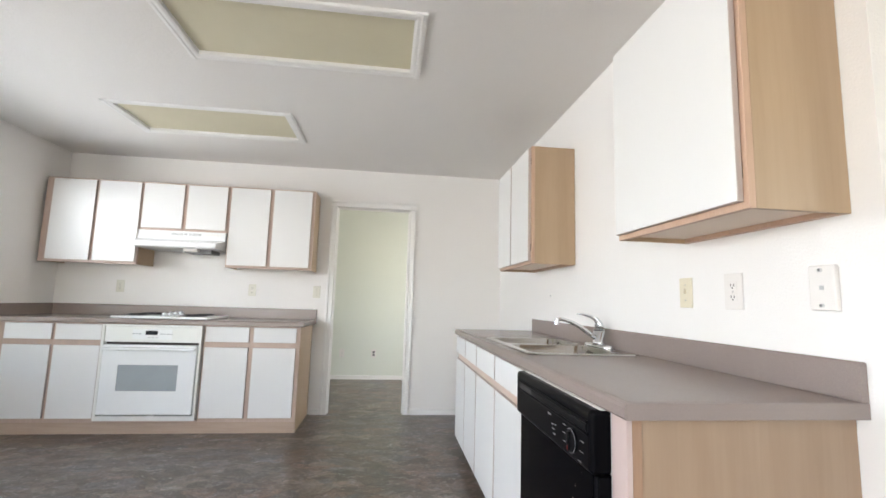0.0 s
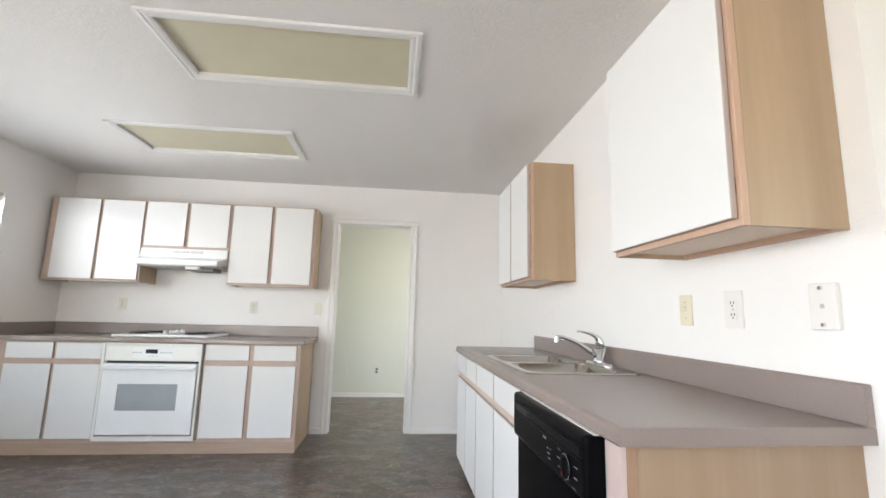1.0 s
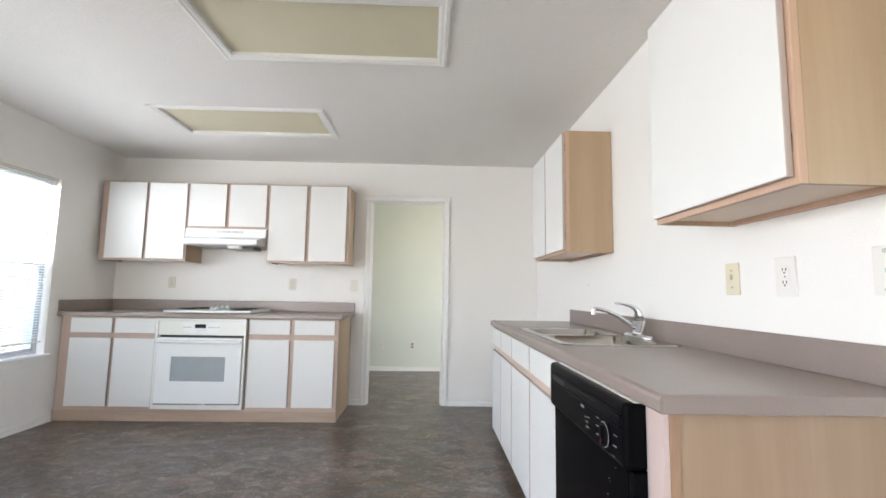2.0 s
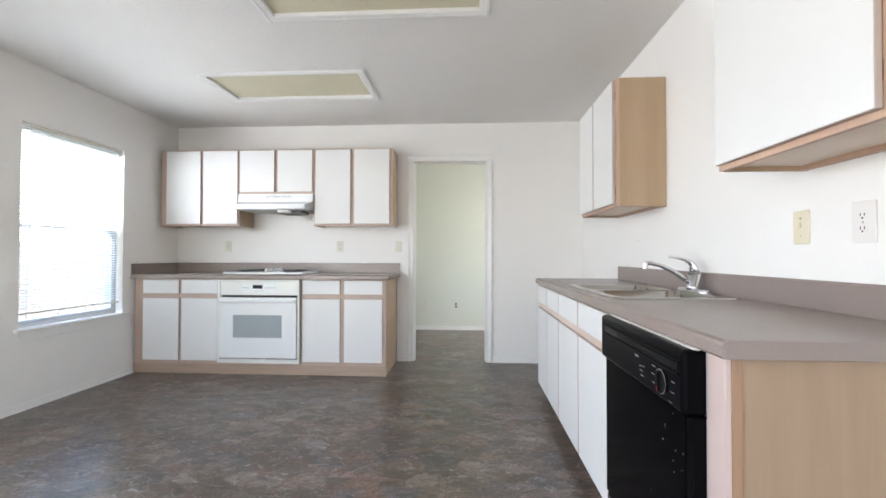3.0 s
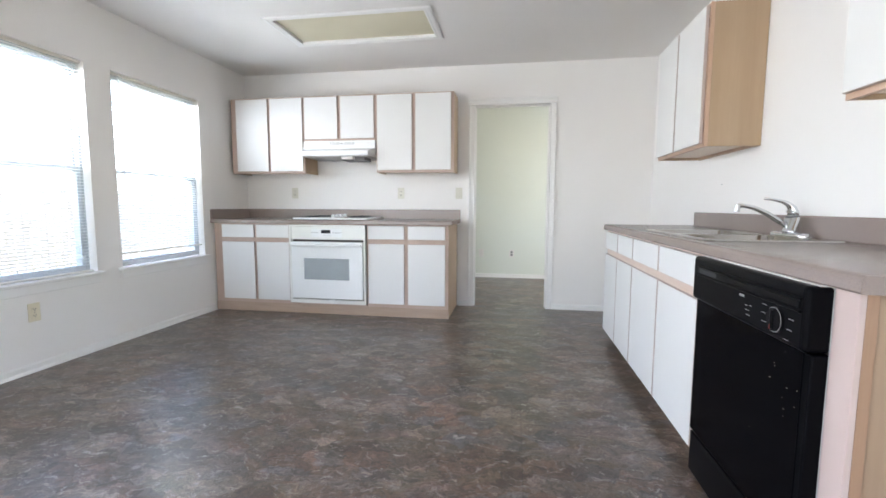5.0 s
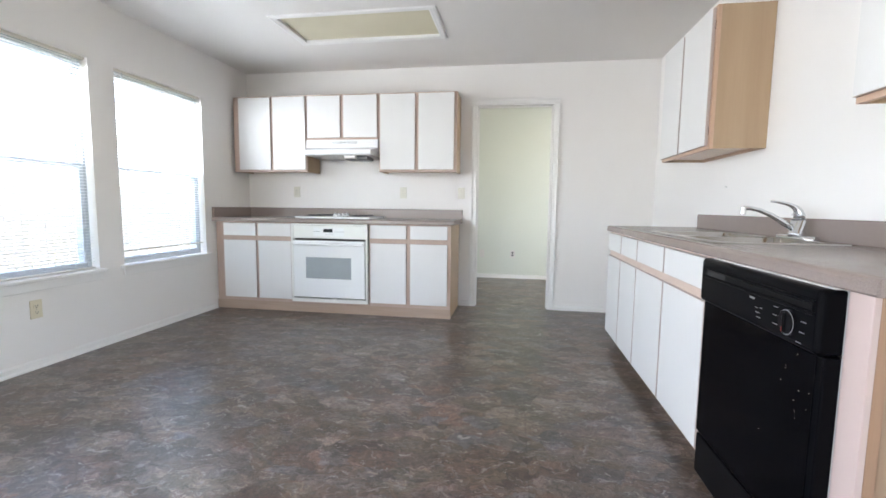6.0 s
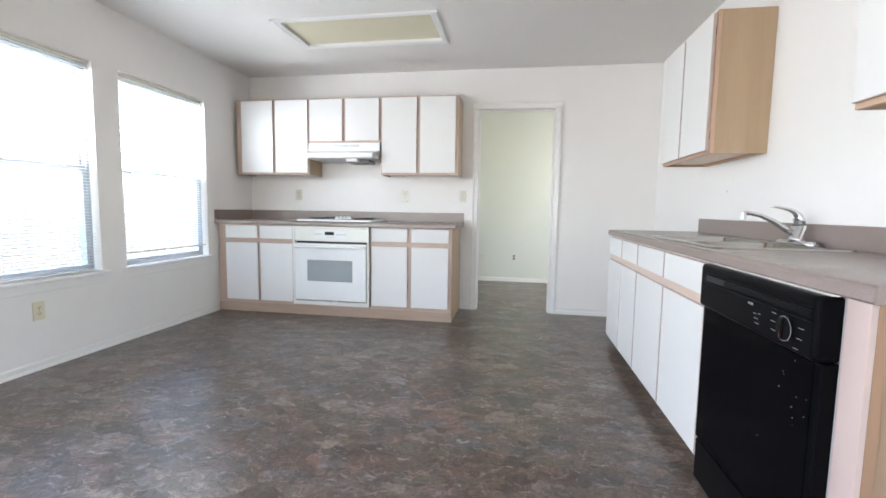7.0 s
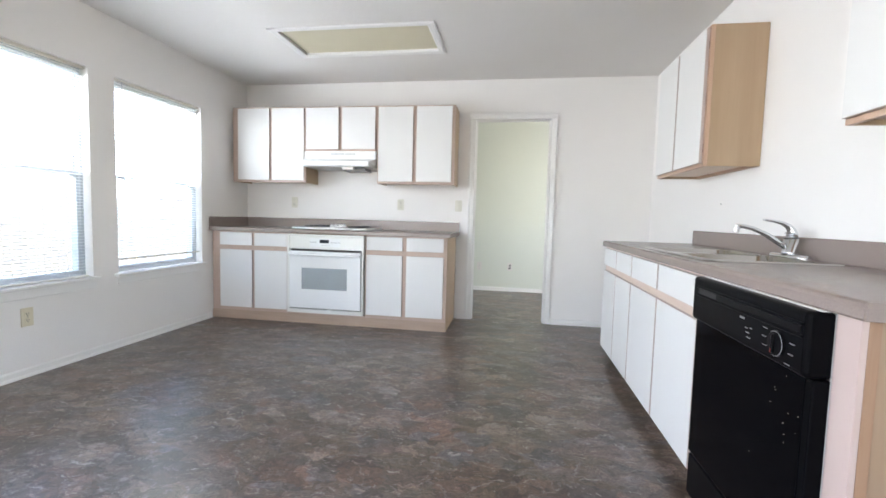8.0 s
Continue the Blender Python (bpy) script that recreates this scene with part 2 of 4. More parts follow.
def counter_material():
    n = Nodes("taupe laminate")
    fine, big = n.noise(420, 2, 0.7), n.noise(5, 4)
    a = n.mix(big.outputs["Fac"], srgb(136, 122, 116), srgb(146, 132, 126))
    c = n.mix(0.35, a, n.ramp(fine.outputs["Fac"], [(0.35, srgb(126, 113, 107)), (0.65, srgb(157, 144, 138))]))
    n.bsdf.inputs["Specular IOR Level"].default_value = 0.8
    return n.set(c, 0.27)


def metal_material(name, colour, rough, brushed=0.0):
    n = Nodes(name)
    fine = n.noise(3, 4, 0.6, n.scaled((60, 4, 60)))
    if brushed:
        n.bump(fine.outputs["Fac"], brushed, 0.0006)
    return n.set(n.mix(fine.outputs["Fac"], shade(colour, 0.92), shade(colour, 1.05)), rough, 1.0)


def glass_material():
    n = Nodes("window glass")
    n.bsdf.inputs["Transmission Weight"].default_value = 1.0
    n.bsdf.inputs["IOR"].default_value = 1.02
    return n.set((0.97, 0.99, 1.0, 1), 0.0)


def diffuser_material():
    n = Nodes("prismatic diffuser")
    cells = n.voronoi(110)
    big = n.noise(3.0, 3)
    n.bump(cells.outputs["Distance"], 0.25, 0.002)
    return n.set(n.mix(big.outputs["Fac"], srgb(205, 198, 172), srgb(215, 208, 182)), 0.35)


def dishwasher_material():
    """Glossy black panel, faintly smeared."""
    n = Nodes("glossy black panel")
    smear = n.noise(9, 4, 0.6)
    rough = n.math("ADD", n.math("MULTIPLY", smear.outputs["Fac"], 0.14), 0.05)
    n.bsdf.inputs["Specular IOR Level"].default_value = 0.035
    return n.set((0.0022, 0.0022, 0.003, 1), rough)


def grass_material():
    n = Nodes("dry lawn")
    a, b = n.noise(0.6, 4), n.noise(30, 4)
    c = n.mix(a.outputs["Fac"], (0.16, 0.15, 0.07, 1), (0.24, 0.21, 0.12, 1))
    n.bump(b.outputs["Fac"], 0.6, 0.03)
    return n.set(n.mix(0.4, c, n.mix(b.outputs["Fac"], (0.10, 0.11, 0.04, 1), (0.30, 0.26, 0.16, 1))), 0.9)


M_CEILING, M_FLOOR, M_COUNTER = ceiling_material(), floor_material(), counter_material()
M_STEEL = metal_material("brushed stainless steel", (0.44, 0.425, 0.405, 1), 0.17, 0.1)
M_CHROME = metal_material("chrome", (0.70, 0.71, 0.73, 1), 0.15)
M_GLASS, M_DIFFUSER, M_GLOSS = glass_material(), diffuser_material(), dishwasher_material()
M_GRASS = grass_material()
M_FENCE = wood("weathered fence wood", (0.185, 0.18, 0.176, 1), (0.11, 0.106, 0.104, 1), "z", 0.8)
M_OVEN_GLASS = painted("grey oven glass", (0.35, 0.385, 0.40, 1), 0.12, 0.0, 60, 0.08, 9)
M_DISPLAY = painted("dark display", (0.02, 0.025, 0.03, 1), 0.15)


# ---- building blocks ----
ORIGIN = {}


def thing(name, base, label, category, group="", kind=""):
    ob = new(name)
    ob.empty_display_size = 0.1
    ob.location = base
    ORIGIN[ob.name] = Vector(base)
    return tagged(ob, label, category, group, kind)


def finish(bm, smooth=False):
    bmesh.ops.remove_doubles(bm, verts=bm.verts, dist=1e-5)
    bmesh.ops.recalc_face_normals(bm, faces=bm.faces)
    for f in bm.faces:
        f.smooth = smooth


def part(name, bm, material, parent, label="", smooth=False):
    """One mesh, given in world metres, under a thing or under a part."""
    finish(bm, smooth)
    origin = ORIGIN[parent.name]
    bmesh.ops.translate(bm, verts=bm.verts, vec=-origin)
    me = bpy.data.meshes.new(name)
    bm.to_mesh(me)
    bm.free()
    me.materials.append(material)
    ob = new(name, me)
    ob.parent = parent
    ORIGIN[ob.name] = origin
    return tagged(ob, label)


def solid(name, bm, material, label, category, group="", kind="", smooth=False):
    """A thing or a piece of the setting that is one mesh."""
    finish(bm, smooth)
    me = bpy.data.meshes.new(name)
    bm.to_mesh(me)
    bm.free()
    me.materials.append(material)
    ob = new(name, me)
    ORIGIN[ob.name] = Vector((0, 0, 0))
    return tagged(ob, label, category, group, kind)


def box(x0, x1, y0, y1, z0, z1, bevel=0.0, segments=2, bm=None):
    """A box, its edges rounded; joined to bm where one is given."""
    b = bmesh.new()
    bmesh.ops.create_cube(b, size=1.0, matrix=Matrix.Translation(((x0 + x1) / 2, (y0 + y1) / 2, (z0 + z1) / 2)) @ Matrix.Diagonal((abs(x1 - x0), abs(y1 - y0), abs(z1 - z0), 1)))
    if bevel:
        bmesh.ops.bevel(b, geom=b.edges[:], offset=bevel, segments=segments, affect="EDGES", profile=0.5)
    if bm is None:
        return b
    return join(bm, b)


def join(bm, other):
    me = bpy.data.meshes.new("joined")
    other.to_mesh(me)
    other.free()
    bm.from_mesh(me)
    bpy.data.meshes.remove(me)
    return bm


def tube(a, b, r0, r1=None, sides=20, bm=None):
    """A round bar from a to b."""
    a, b = Vector(a), Vector(b)
    d = b - a
    t = bmesh.new()
    bmesh.ops.create_cone(t, cap_ends=True, segments=sides, radius1=r0, radius2=r0 if r1 is None else r1, depth=d.length, matrix=Matrix.Translation((a + b) / 2) @ d.to_track_quat("Z", "Y").to_matrix().to_4x4())
    return t if bm is None else join(bm, t)


def sweep(points, radii, sides=14, flat=1.0):
    """A tube along a bent line, with a radius at each point; flat squeezes it upright."""
    bm = bmesh.new()
    pts = [Vector(p) for p in points]
    rings = []
    for k, p in enumerate(pts):
        way = (pts[min(k + 1, len(pts) - 1)] - pts[max(k - 1, 0)]).normalized()
        side = way.cross(Vector((0, 0, 1)))
        side = side.normalized() if side.length > 1e-4 else Vector((0, 1, 0))
        up = side.cross(way).normalized()
        rings.append([bm.verts.new(p + radii[k] * (math.cos(a) * side + flat * math.sin(a) * up)) for a in (2 * math.pi * j / sides for j in range(sides))])
    for r, s in zip(rings, rings[1:]):
        for j in range(sides):
            bm.faces.new((r[j], r[(j + 1) % sides], s[(j + 1) % sides], s[j]))
    bm.faces.new(rings[0][::-1])
    bm.faces.new(rings[-1])
    return bm


def slab(us, vs, holes, w0, w1, axis):
    """A plate with openings right through it. us, vs: the cuts along its two sides; holes: cells (i, j) left open; w0, w1: its two faces along axis."""
    bm = bmesh.new()

    def at(u, v, w):
        return {"x": (w, u, v), "y": (u, w, v), "z": (u, v, w)}[axis]

    cells = {(i, j) for i in range(len(us) - 1) for j in range(len(vs) - 1)} - set(holes)
    for i, j in cells:
        u0, u1, v0, v1 = us[i], us[i + 1], vs[j], vs[j + 1]
        for w in (w0, w1):
            bm.faces.new([bm.verts.new(at(*c, w)) for c in ((u0, v0), (u1, v0), (u1, v1), (u0, v1))])
        for di, dj, a, b in ((-1, 0, (u0, v0), (u0, v1)), (1, 0, (u1, v0), (u1, v1)), (0, -1, (u0, v0), (u1, v0)), (0, 1, (u0, v1), (u1, v1))):
            if (i + di, j + dj) not in cells:
                bm.faces.new([bm.verts.new(at(*a, w0)), bm.verts.new(at(*b, w0)), bm.verts.new(at(*b, w1)), bm.verts.new(at(*a, w1))])
    return bm


def profile(points, a, b, axis):
    """A moulding: a closed outline (two coordinates) drawn out from a to b along axis x, y or z."""
    bm = bmesh.new()

    def at(p, w):
        return {"x": (w, p[0], p[1]), "y": (p[0], w, p[1]), "z": (p[0], p[1], w)}[axis]

    r, s = [bm.verts.new(at(p, a)) for p in points], [bm.verts.new(at(p, b)) for p in points]
    n = len(points)
    for k in range(n):
        bm.faces.new((r[k], r[(k + 1) % n], s[(k + 1) % n], s[k]))
    bm.faces.new(r[::-1])
    bm.faces.new(s)
    return bm


# ---- the large structure ----
WEST, NORTH, EAST, SOUTH, TOP = -4.252, 0.0, 0.0, -7.5, 2.446
EAST_END = -3.63
FAR_NORTH = 1.93
DOOR_L, DOOR_R, DOOR_H = -1.712, -0.975, 2.05
WIN_Z0, WIN_Z1, WIN_RAIL = 0.563, 2.026, 1.294
WINS = [(-2.775, -1.846), (-1.643, -0.733)]

solid("floor", box(-4.45, 3.2, -7.7, 2.1, -0.12, 0.0), M_FLOOR, "mottled brown and slate grey sheet vinyl floor", "floor", kind="structure")
LIGHTS = [(-2.257, -1.087, -2.575, -2.088), (-3.15, -1.972, -1.302, -0.812)]
# Runs past the south and east walls as an unseen, added sun block.
us = sorted({-4.45, 4.2} | {v for l in LIGHTS for v in l[:2]})
vs = sorted({-9.4, 2.1} | {v for l in LIGHTS for v in l[2:]})
open_cells = [(i, j) for i in range(len(us) - 1) for j in range(len(vs) - 1) for l in LIGHTS if l[0] <= (us[i] + us[i + 1]) / 2 <= l[1] and l[2] <= (vs[j] + vs[j + 1]) / 2 <= l[3]]
solid("ceiling", slab(us, vs, open_cells, TOP, TOP + 0.14, "z"), M_CEILING, "white ceiling with knockdown texture and an added unseen overhang", "ceiling", kind="structure")
solid("wall_north", slab([WEST, DOOR_L - 0.02, DOOR_R + 0.02, 0.115], [0.0, DOOR_H + 0.02, TOP], [(1, 0)], 0.0, 0.115, "y"), M_WALL, "off-white painted wall with a doorway", "wall", kind="structure")
solid("wall_east", box(0.0, 0.115, EAST_END, -0.002, 0.0, TOP), M_WALL, "off-white painted wall behind the sink counter", "wall", kind="structure")
solid("wall_east_return", box(0.117, 3.0, EAST_END, EAST_END + 0.115, 0.0, TOP), M_WALL, "off-white painted wall turning away past the counter", "wall", kind="structure")
# The floor-length opening from -6.95 to -4.55 is unseen, added for the lamps.
solid("wall_west", slab([SOUTH, -6.95, -4.55, WINS[0][0], WINS[0][1], WINS[1][0], WINS[1][1], 0.115], [0.0, WIN_Z0, WIN_Z1, 2.08, TOP], [(1, 0), (1, 1), (1, 2), (3, 1), (5, 1)], WEST - 0.16, WEST, "x"), M_WALL, "off-white painted wall with two windows", "wall", kind="structure")
# Unseen closing wall; its opening is added to hold the south lamp.
solid("wall_south", slab([WEST, -2.8, -1.0, 3.0], [0.0, 0.7, 2.0, TOP], [(1, 1)], SOUTH - 0.15, SOUTH, "y"), M_WALL, "unseen off-white painted wall with an added lamp opening", "wall", kind="structure")
# Unseen closing wall; the wide opening is added for the east lamp.
solid("wall_far_east", slab([SOUTH, -7.1, -4.7, EAST_END + 0.115], [0.0, 0.6, 2.1, TOP], [(1, 1)], 3.0, 3.15, "x"), M_WALL, "unseen off-white painted wall with an added wide lamp opening", "wall", kind="structure")
solid("wall_beyond_north", box(-3.3, 1.1, FAR_NORTH, FAR_NORTH + 0.12, 0.0, TOP), M_WALL_FAR, "pale green wall of the room past the doorway", "wall", kind="structure")
solid("wall_beyond_west", box(-3.3, -3.18, 0.117, FAR_NORTH, 0.0, TOP), M_WALL_FAR, "pale green wall of the room past the doorway", "wall", kind="structure")
# This wall's opening is out of view, made for the far room lamp.
solid("wall_beyond_east", slab([0.117, 0.4, 1.6, FAR_NORTH], [0.0, 0.85, 2.05, TOP], [(1, 1)], 0.98, 1.1, "x"), M_WALL_FAR, "pale green wall of the room past the doorway", "wall", kind="structure")


def baseboard(name, a, b, axis, at, way):
    """Skirting along a wall whose face is at `at`; way is +1 or -1, into the room."""
    o = [(0, 0), (0.022, 0), (0.022, 0.010), (0.017, 0.017), (0.012, 0.019), (0.012, 0.046), (0.006, 0.053), (0, 0.055)]
    solid(name, profile([(at + way * u, v) for u, v in o], a, b, axis), M_TRIM, "white painted baseboard with shoe moulding", "baseboard", kind="structure")


baseboard("baseboard", -4.5, -0.62, "y", WEST, 1)
baseboard("baseboard", DOOR_R + 0.07, -0.001, "x", NORTH, -1)
baseboard("baseboard", -1.87, DOOR_L - 0.07, "x", NORTH, -1)
baseboard("baseboard", -3.18, 0.98, "x", FAR_NORTH, -1)
baseboard("baseboard", -1.0, -0.024, "y", EAST, -1)


# ---- doorway ----
def casing_bar(a, b, axis, inner, way, face):
    """A moulded casing strip. Its outline is drawn across the wall from the inner edge outwards."""
    o = [(0, 0), (0, -0.012), (0.007, -0.017), (0.012, -0.012), (0.040, -0.015), (0.046, -0.022), (0.061, -0.024), (0.066, -0.020), (0.066, 0)]
    if axis == "z":
        return profile([(inner + way * u, face + v) for u, v in o], a, b, "z")
    return profile([(face + v, inner + way * u) for u, v in o], a, b, "x")


door_frame = thing("door_1", ((DOOR_L + DOOR_R) / 2, 0.05, 0), "open doorway with white moulded casing", "doorway", kind="structure")
part("casing", casing_bar(0, DOOR_H, "z", DOOR_L, -1, 0.0), M_TRIM, door_frame)
part("casing", casing_bar(0, DOOR_H, "z", DOOR_R, 1, 0.0), M_TRIM, door_frame)
part("casing", casing_bar(DOOR_L - 0.066, DOOR_R + 0.066, "x", DOOR_H + 0.001, 1, 0.0), M_TRIM, door_frame)
for x0, x1 in ((DOOR_L - 0.018, DOOR_L), (DOOR_R, DOOR_R + 0.018)):
    part("jamb", box(x0, x1, 0.001, 0.114, 0, DOOR_H, 0.002), M_TRIM, door_frame)
part("head_jamb", box(DOOR_L - 0.018, DOOR_R + 0.018, 0.001, 0.114, DOOR_H + 0.001, DOOR_H + 0.018), M_TRIM, door_frame)
part("door_stop", box(DOOR_L, DOOR_L + 0.011, 0.036, 0.070, 0, DOOR_H - 0.012, 0.002), M_TRIM, door_frame)
part("door_stop", box(DOOR_R - 0.011, DOOR_R, 0.036, 0.070, 0, DOOR_H - 0.012, 0.002), M_TRIM, door_frame)
part("door_stop", box(DOOR_L, DOOR_R, 0.036, 0.070, DOOR_H - 0.011, DOOR_H, 0.002), M_TRIM, door_frame)
for z in (0.22, 1.03, 1.84):
    part("hinge", box(DOOR_L, DOOR_L + 0.004, 0.076, 0.110, z - 0.045, z + 0.045, 0.001), M_PLATE, door_frame, "white painted hinge leaf")


# ---- windows ----
def window(name, y0, y1):
    w = thing(name, (WEST, (y0 + y1) / 2, WIN_Z0), "white single-hung window with lowered mini blind", "window", kind="structure")
    outer, inner = WEST - 0.15, WEST - 0.066
    frame_bm = slab([y0, y0 + 0.022, y1 - 0.022, y1], [WIN_Z0, WIN_Z0 + 0.022, WIN_Z1 - 0.035, WIN_Z1], [(1, 1)], outer, inner, "x")
    part("window_frame", frame_bm, M_SASH, w)
    a, b = y0 + 0.023, y1 - 0.023
    low = part("lower_sash", slab([a, a + 0.022, b - 0.022, b], [WIN_Z0 + 0.024, WIN_Z0 + 0.050, WIN_RAIL - 0.018, WIN_RAIL + 0.018], [(1, 1)], inner - 0.032, inner - 0.006, "x"), M_SASH, w)
    up = part("upper_sash", slab([a, a + 0.022, b - 0.022, b], [WIN_RAIL - 0.016, WIN_RAIL + 0.016, WIN_Z1 - 0.06, WIN_Z1 - 0.036], [(1, 1)], inner - 0.060, inner - 0.034, "x"), M_SASH, w)
    for s, x, z0, z1 in ((low, inner - 0.020, WIN_Z0 + 0.051, WIN_RAIL - 0.019), (up, inner - 0.048, WIN_RAIL + 0.017, WIN_Z1 - 0.061)):
        g = part("pane", box(x, x + 0.003, a + 0.023, b - 0.023, z0, z1), M_GLASS, s)
        g.visible_shadow = False
    part("window_sill", box(WEST - 0.065, WEST + 0.034, y0 - 0.035, y1 + 0.035, WIN_Z0 - 0.020, WIN_Z0 + 0.003, 0.005), M_TRIM, w)
    part("apron", box(WEST + 0.001, WEST + 0.013, y0 - 0.015, y1 + 0.015, WIN_Z0 - 0.078, WIN_Z0 - 0.021, 0.004), M_TRIM, w)


def blind(y0, y1, bottom, turn):
    """A mini blind: head rail, slats hung open, bottom rail, ladder cords and wand."""
    x = WEST - 0.032
    b = thing("window_blind", (x, (y0 + y1) / 2, WIN_Z1), "white mini blind hanging lowered in the window", "blind", "window blinds")
    part("head_rail", box(x - 0.016, x + 0.018, y0 + 0.006, y1 - 0.006, WIN_Z1 - 0.018, WIN_Z1 - 0.002, 0.003), M_RAIL, b, "tan metal head rail")
    part("bottom_rail", box(x - 0.012, x + 0.012, y0 + 0.012, y1 - 0.012, bottom, bottom + 0.012, 0.003), M_RAIL, b, "pale beige bottom rail")
    top, pitch = WIN_Z1 - 0.032, 0.0215
    n = int((top - bottom - 0.02) / pitch)
    bm = bmesh.new()
    rows = []
    for u, v in ((-0.0125, -0.0014), (-0.006, 0.0008), (0.0, 0.0014), (0.006, 0.0008), (0.0125, -0.0014)):
        c, s = math.cos(turn), math.sin(turn)
        rows.append([bm.verts.new((u * c - v * s, y, u * s + v * c)) for y in (y0 + 0.012 - (y0 + y1) / 2, y1 - 0.012 - (y0 + y1) / 2)])
    for r, s in zip(rows, rows[1:]):
        bm.faces.new((r[0], r[1], s[1], s[0]))
    bmesh.ops.solidify(bm, geom=bm.faces[:], thickness=0.0006)
    me = bpy.data.meshes.new("slat")
    bm.to_mesh(me)
    bm.free()
    me.materials.append(M_BLIND)
    for k in range(n):
        s = new("slat", me)
        s.parent = b
        s.location = (0, 0, top - k * pitch - WIN_Z1)
    for y in (y0 + 0.16, y1 - 0.16):
        part("ladder_cord", tube((x + 0.0135, y, bottom + 0.01), (x + 0.0135, y, WIN_Z1 - 0.03), 0.0009, None, 6), M_BLIND, b)
    part("tilt_wand", tube((x + 0.026, y0 + 0.075, 1.22), (x + 0.022, y0 + 0.075, WIN_Z1 - 0.02), 0.003, None, 8), M_SASH, b, "clear plastic tilt wand")


for k, (y0, y1) in enumerate(WINS):
    window("window_%d" % (k + 1), y0, y1)
blind(*WINS[0], WIN_Z0 + 0.006, radians(4))
blind(*WINS[1], WIN_Z0 + 0.098, radians(18))


# ---- ceiling lights ----
def ceiling_light(x0, x1, y0, y1):
    t = thing("ceiling_light", ((x0 + x1) / 2, (y0 + y1) / 2, TOP), "unlit recessed fluorescent ceiling light with white trim", "ceiling light", "recessed ceiling lights")
    w = 0.056
    o = [(0.002, 0.026), (0.002, -0.006), (-0.010, -0.010), (-0.026, -0.009), (-0.034, -0.013), (-0.050, -0.010), (-w, -0.002), (-w, 0.0), (0.0, 0.0), (0.0, 0.026)]
    part("trim", profile([(y0 + a, TOP - 0.001 + b) for a, b in o], x0 - w, x1 + w, "x"), M_TRIM, t)
    part("trim", profile([(y1 - a, TOP - 0.001 + b) for a, b in o], x0 - w, x1 + w, "x"), M_TRIM, t)
    part("trim", profile([(x0 + a, TOP - 0.0015 + b) for a, b in o], y0 - w + 0.001, y1 + w - 0.001, "y"), M_TRIM, t)
    part("trim", profile([(x1 - a, TOP - 0.0015 + b) for a, b in o], y0 - w + 0.001, y1 + w - 0.001, "y"), M_TRIM, t)
    part("diffuser", box(x0 + 0.004, x1 - 0.004, y0 + 0.004, y1 - 0.004, TOP + 0.012, TOP + 0.016), M_DIFFUSER, t, "pale yellow-green prismatic panel")
    part("housing", box(x0 + 0.001, x1 - 0.001, y0 + 0.001, y1 - 0.001, TOP + 0.03, TOP + 0.135), M_TRIM, t)


for l in LIGHTS:
    ceiling_light(*l)


# ---- cabinets ----
# Edge banding whose mauve also carries the shade on the door edges.
M_BAND = painted("shade-toned mauve edge banding", srgb(188, 174, 168), 0.45, 0.0, 60, 0.05)


def door(name, x0, x1, y0, y1, z0, z1, face, parent):
    """A laminate panel: banded core with a white face towards -x or -y."""
    d = part(name, box(x0, x1, y0, y1, z0, z1, 0.001, 1), M_BAND, parent, "plain white laminate %s with mauve edges" % name.replace("_", " "))
    e = 0.0018
    if face == "y":
        part("laminate", box(x0 + e, x1 - e, y0 - 0.0012, y0 + 0.002, z0 + e, z1 - e, 0.0006, 1), M_WHITE, d)
    else:
        part("laminate", box(x0 - 0.0012, x0 + 0.002, y0 + e, y1 - e, z0 + e, z1 - e, 0.0006, 1), M_WHITE, d)


FRAME_Y, DOOR_Y = -0.295, -0.313


def upper_cabinet(x0, x1, z0, z1, doors, left_stile=0.0):
    """A wall cabinet on the north wall."""
    t = thing("wall_cabinet", ((x0 + x1) / 2, 0, z0), "white two-door wall cabinet with pale maple frame", "cabinet", "stove wall cabinets")
    for a in (x0, x1 - 0.012):
        part("side_panel", box(a, a + 0.012, FRAME_Y + 0.019, -0.002, z0, z1), M_SIDE, t)
    part("bottom", box(x0 + 0.012, x1 - 0.012, FRAME_Y + 0.019, -0.002, z0 + 0.014, z0 + 0.026), M_UNDER, t, "bounce-warmed melamine underside")
    part("top", box(x0 + 0.012, x1 - 0.012, FRAME_Y + 0.019, -0.002, z1 - 0.016, z1 - 0.004), M_SIDE, t)
    mid = (doors[0][1] + doors[1][0]) / 2
    f = slab([x0 - left_stile, x0 + 0.070, mid - 0.030, mid + 0.030, x1 - 0.046, x1], [z0, z0 + 0.038, z1 - 0.036, z1], [(1, 1), (3, 1)], FRAME_Y, FRAME_Y + 0.019, "y")
    part("face_frame", f, M_FRAME, t)
    for d0, d1 in doors:
        door("door", d0, d1, DOOR_Y, FRAME_Y - 0.001, z0 + 0.020, z1 - 0.012, "y", t)


UZ0, UZ1, HZ0 = 1.372, 2.128, 1.686
upper_cabinet(-4.205, -3.415, UZ0, UZ1, [(-4.156, -3.804), (-3.778, -3.426)], 0.014)
upper_cabinet(-3.413, -2.660, HZ0, UZ1, [(-3.404, -3.056), (-3.024, -2.677)])
upper_cabinet(-2.658, -1.889, UZ0, UZ1, [(-2.646, -2.296), (-2.263, -1.914)])


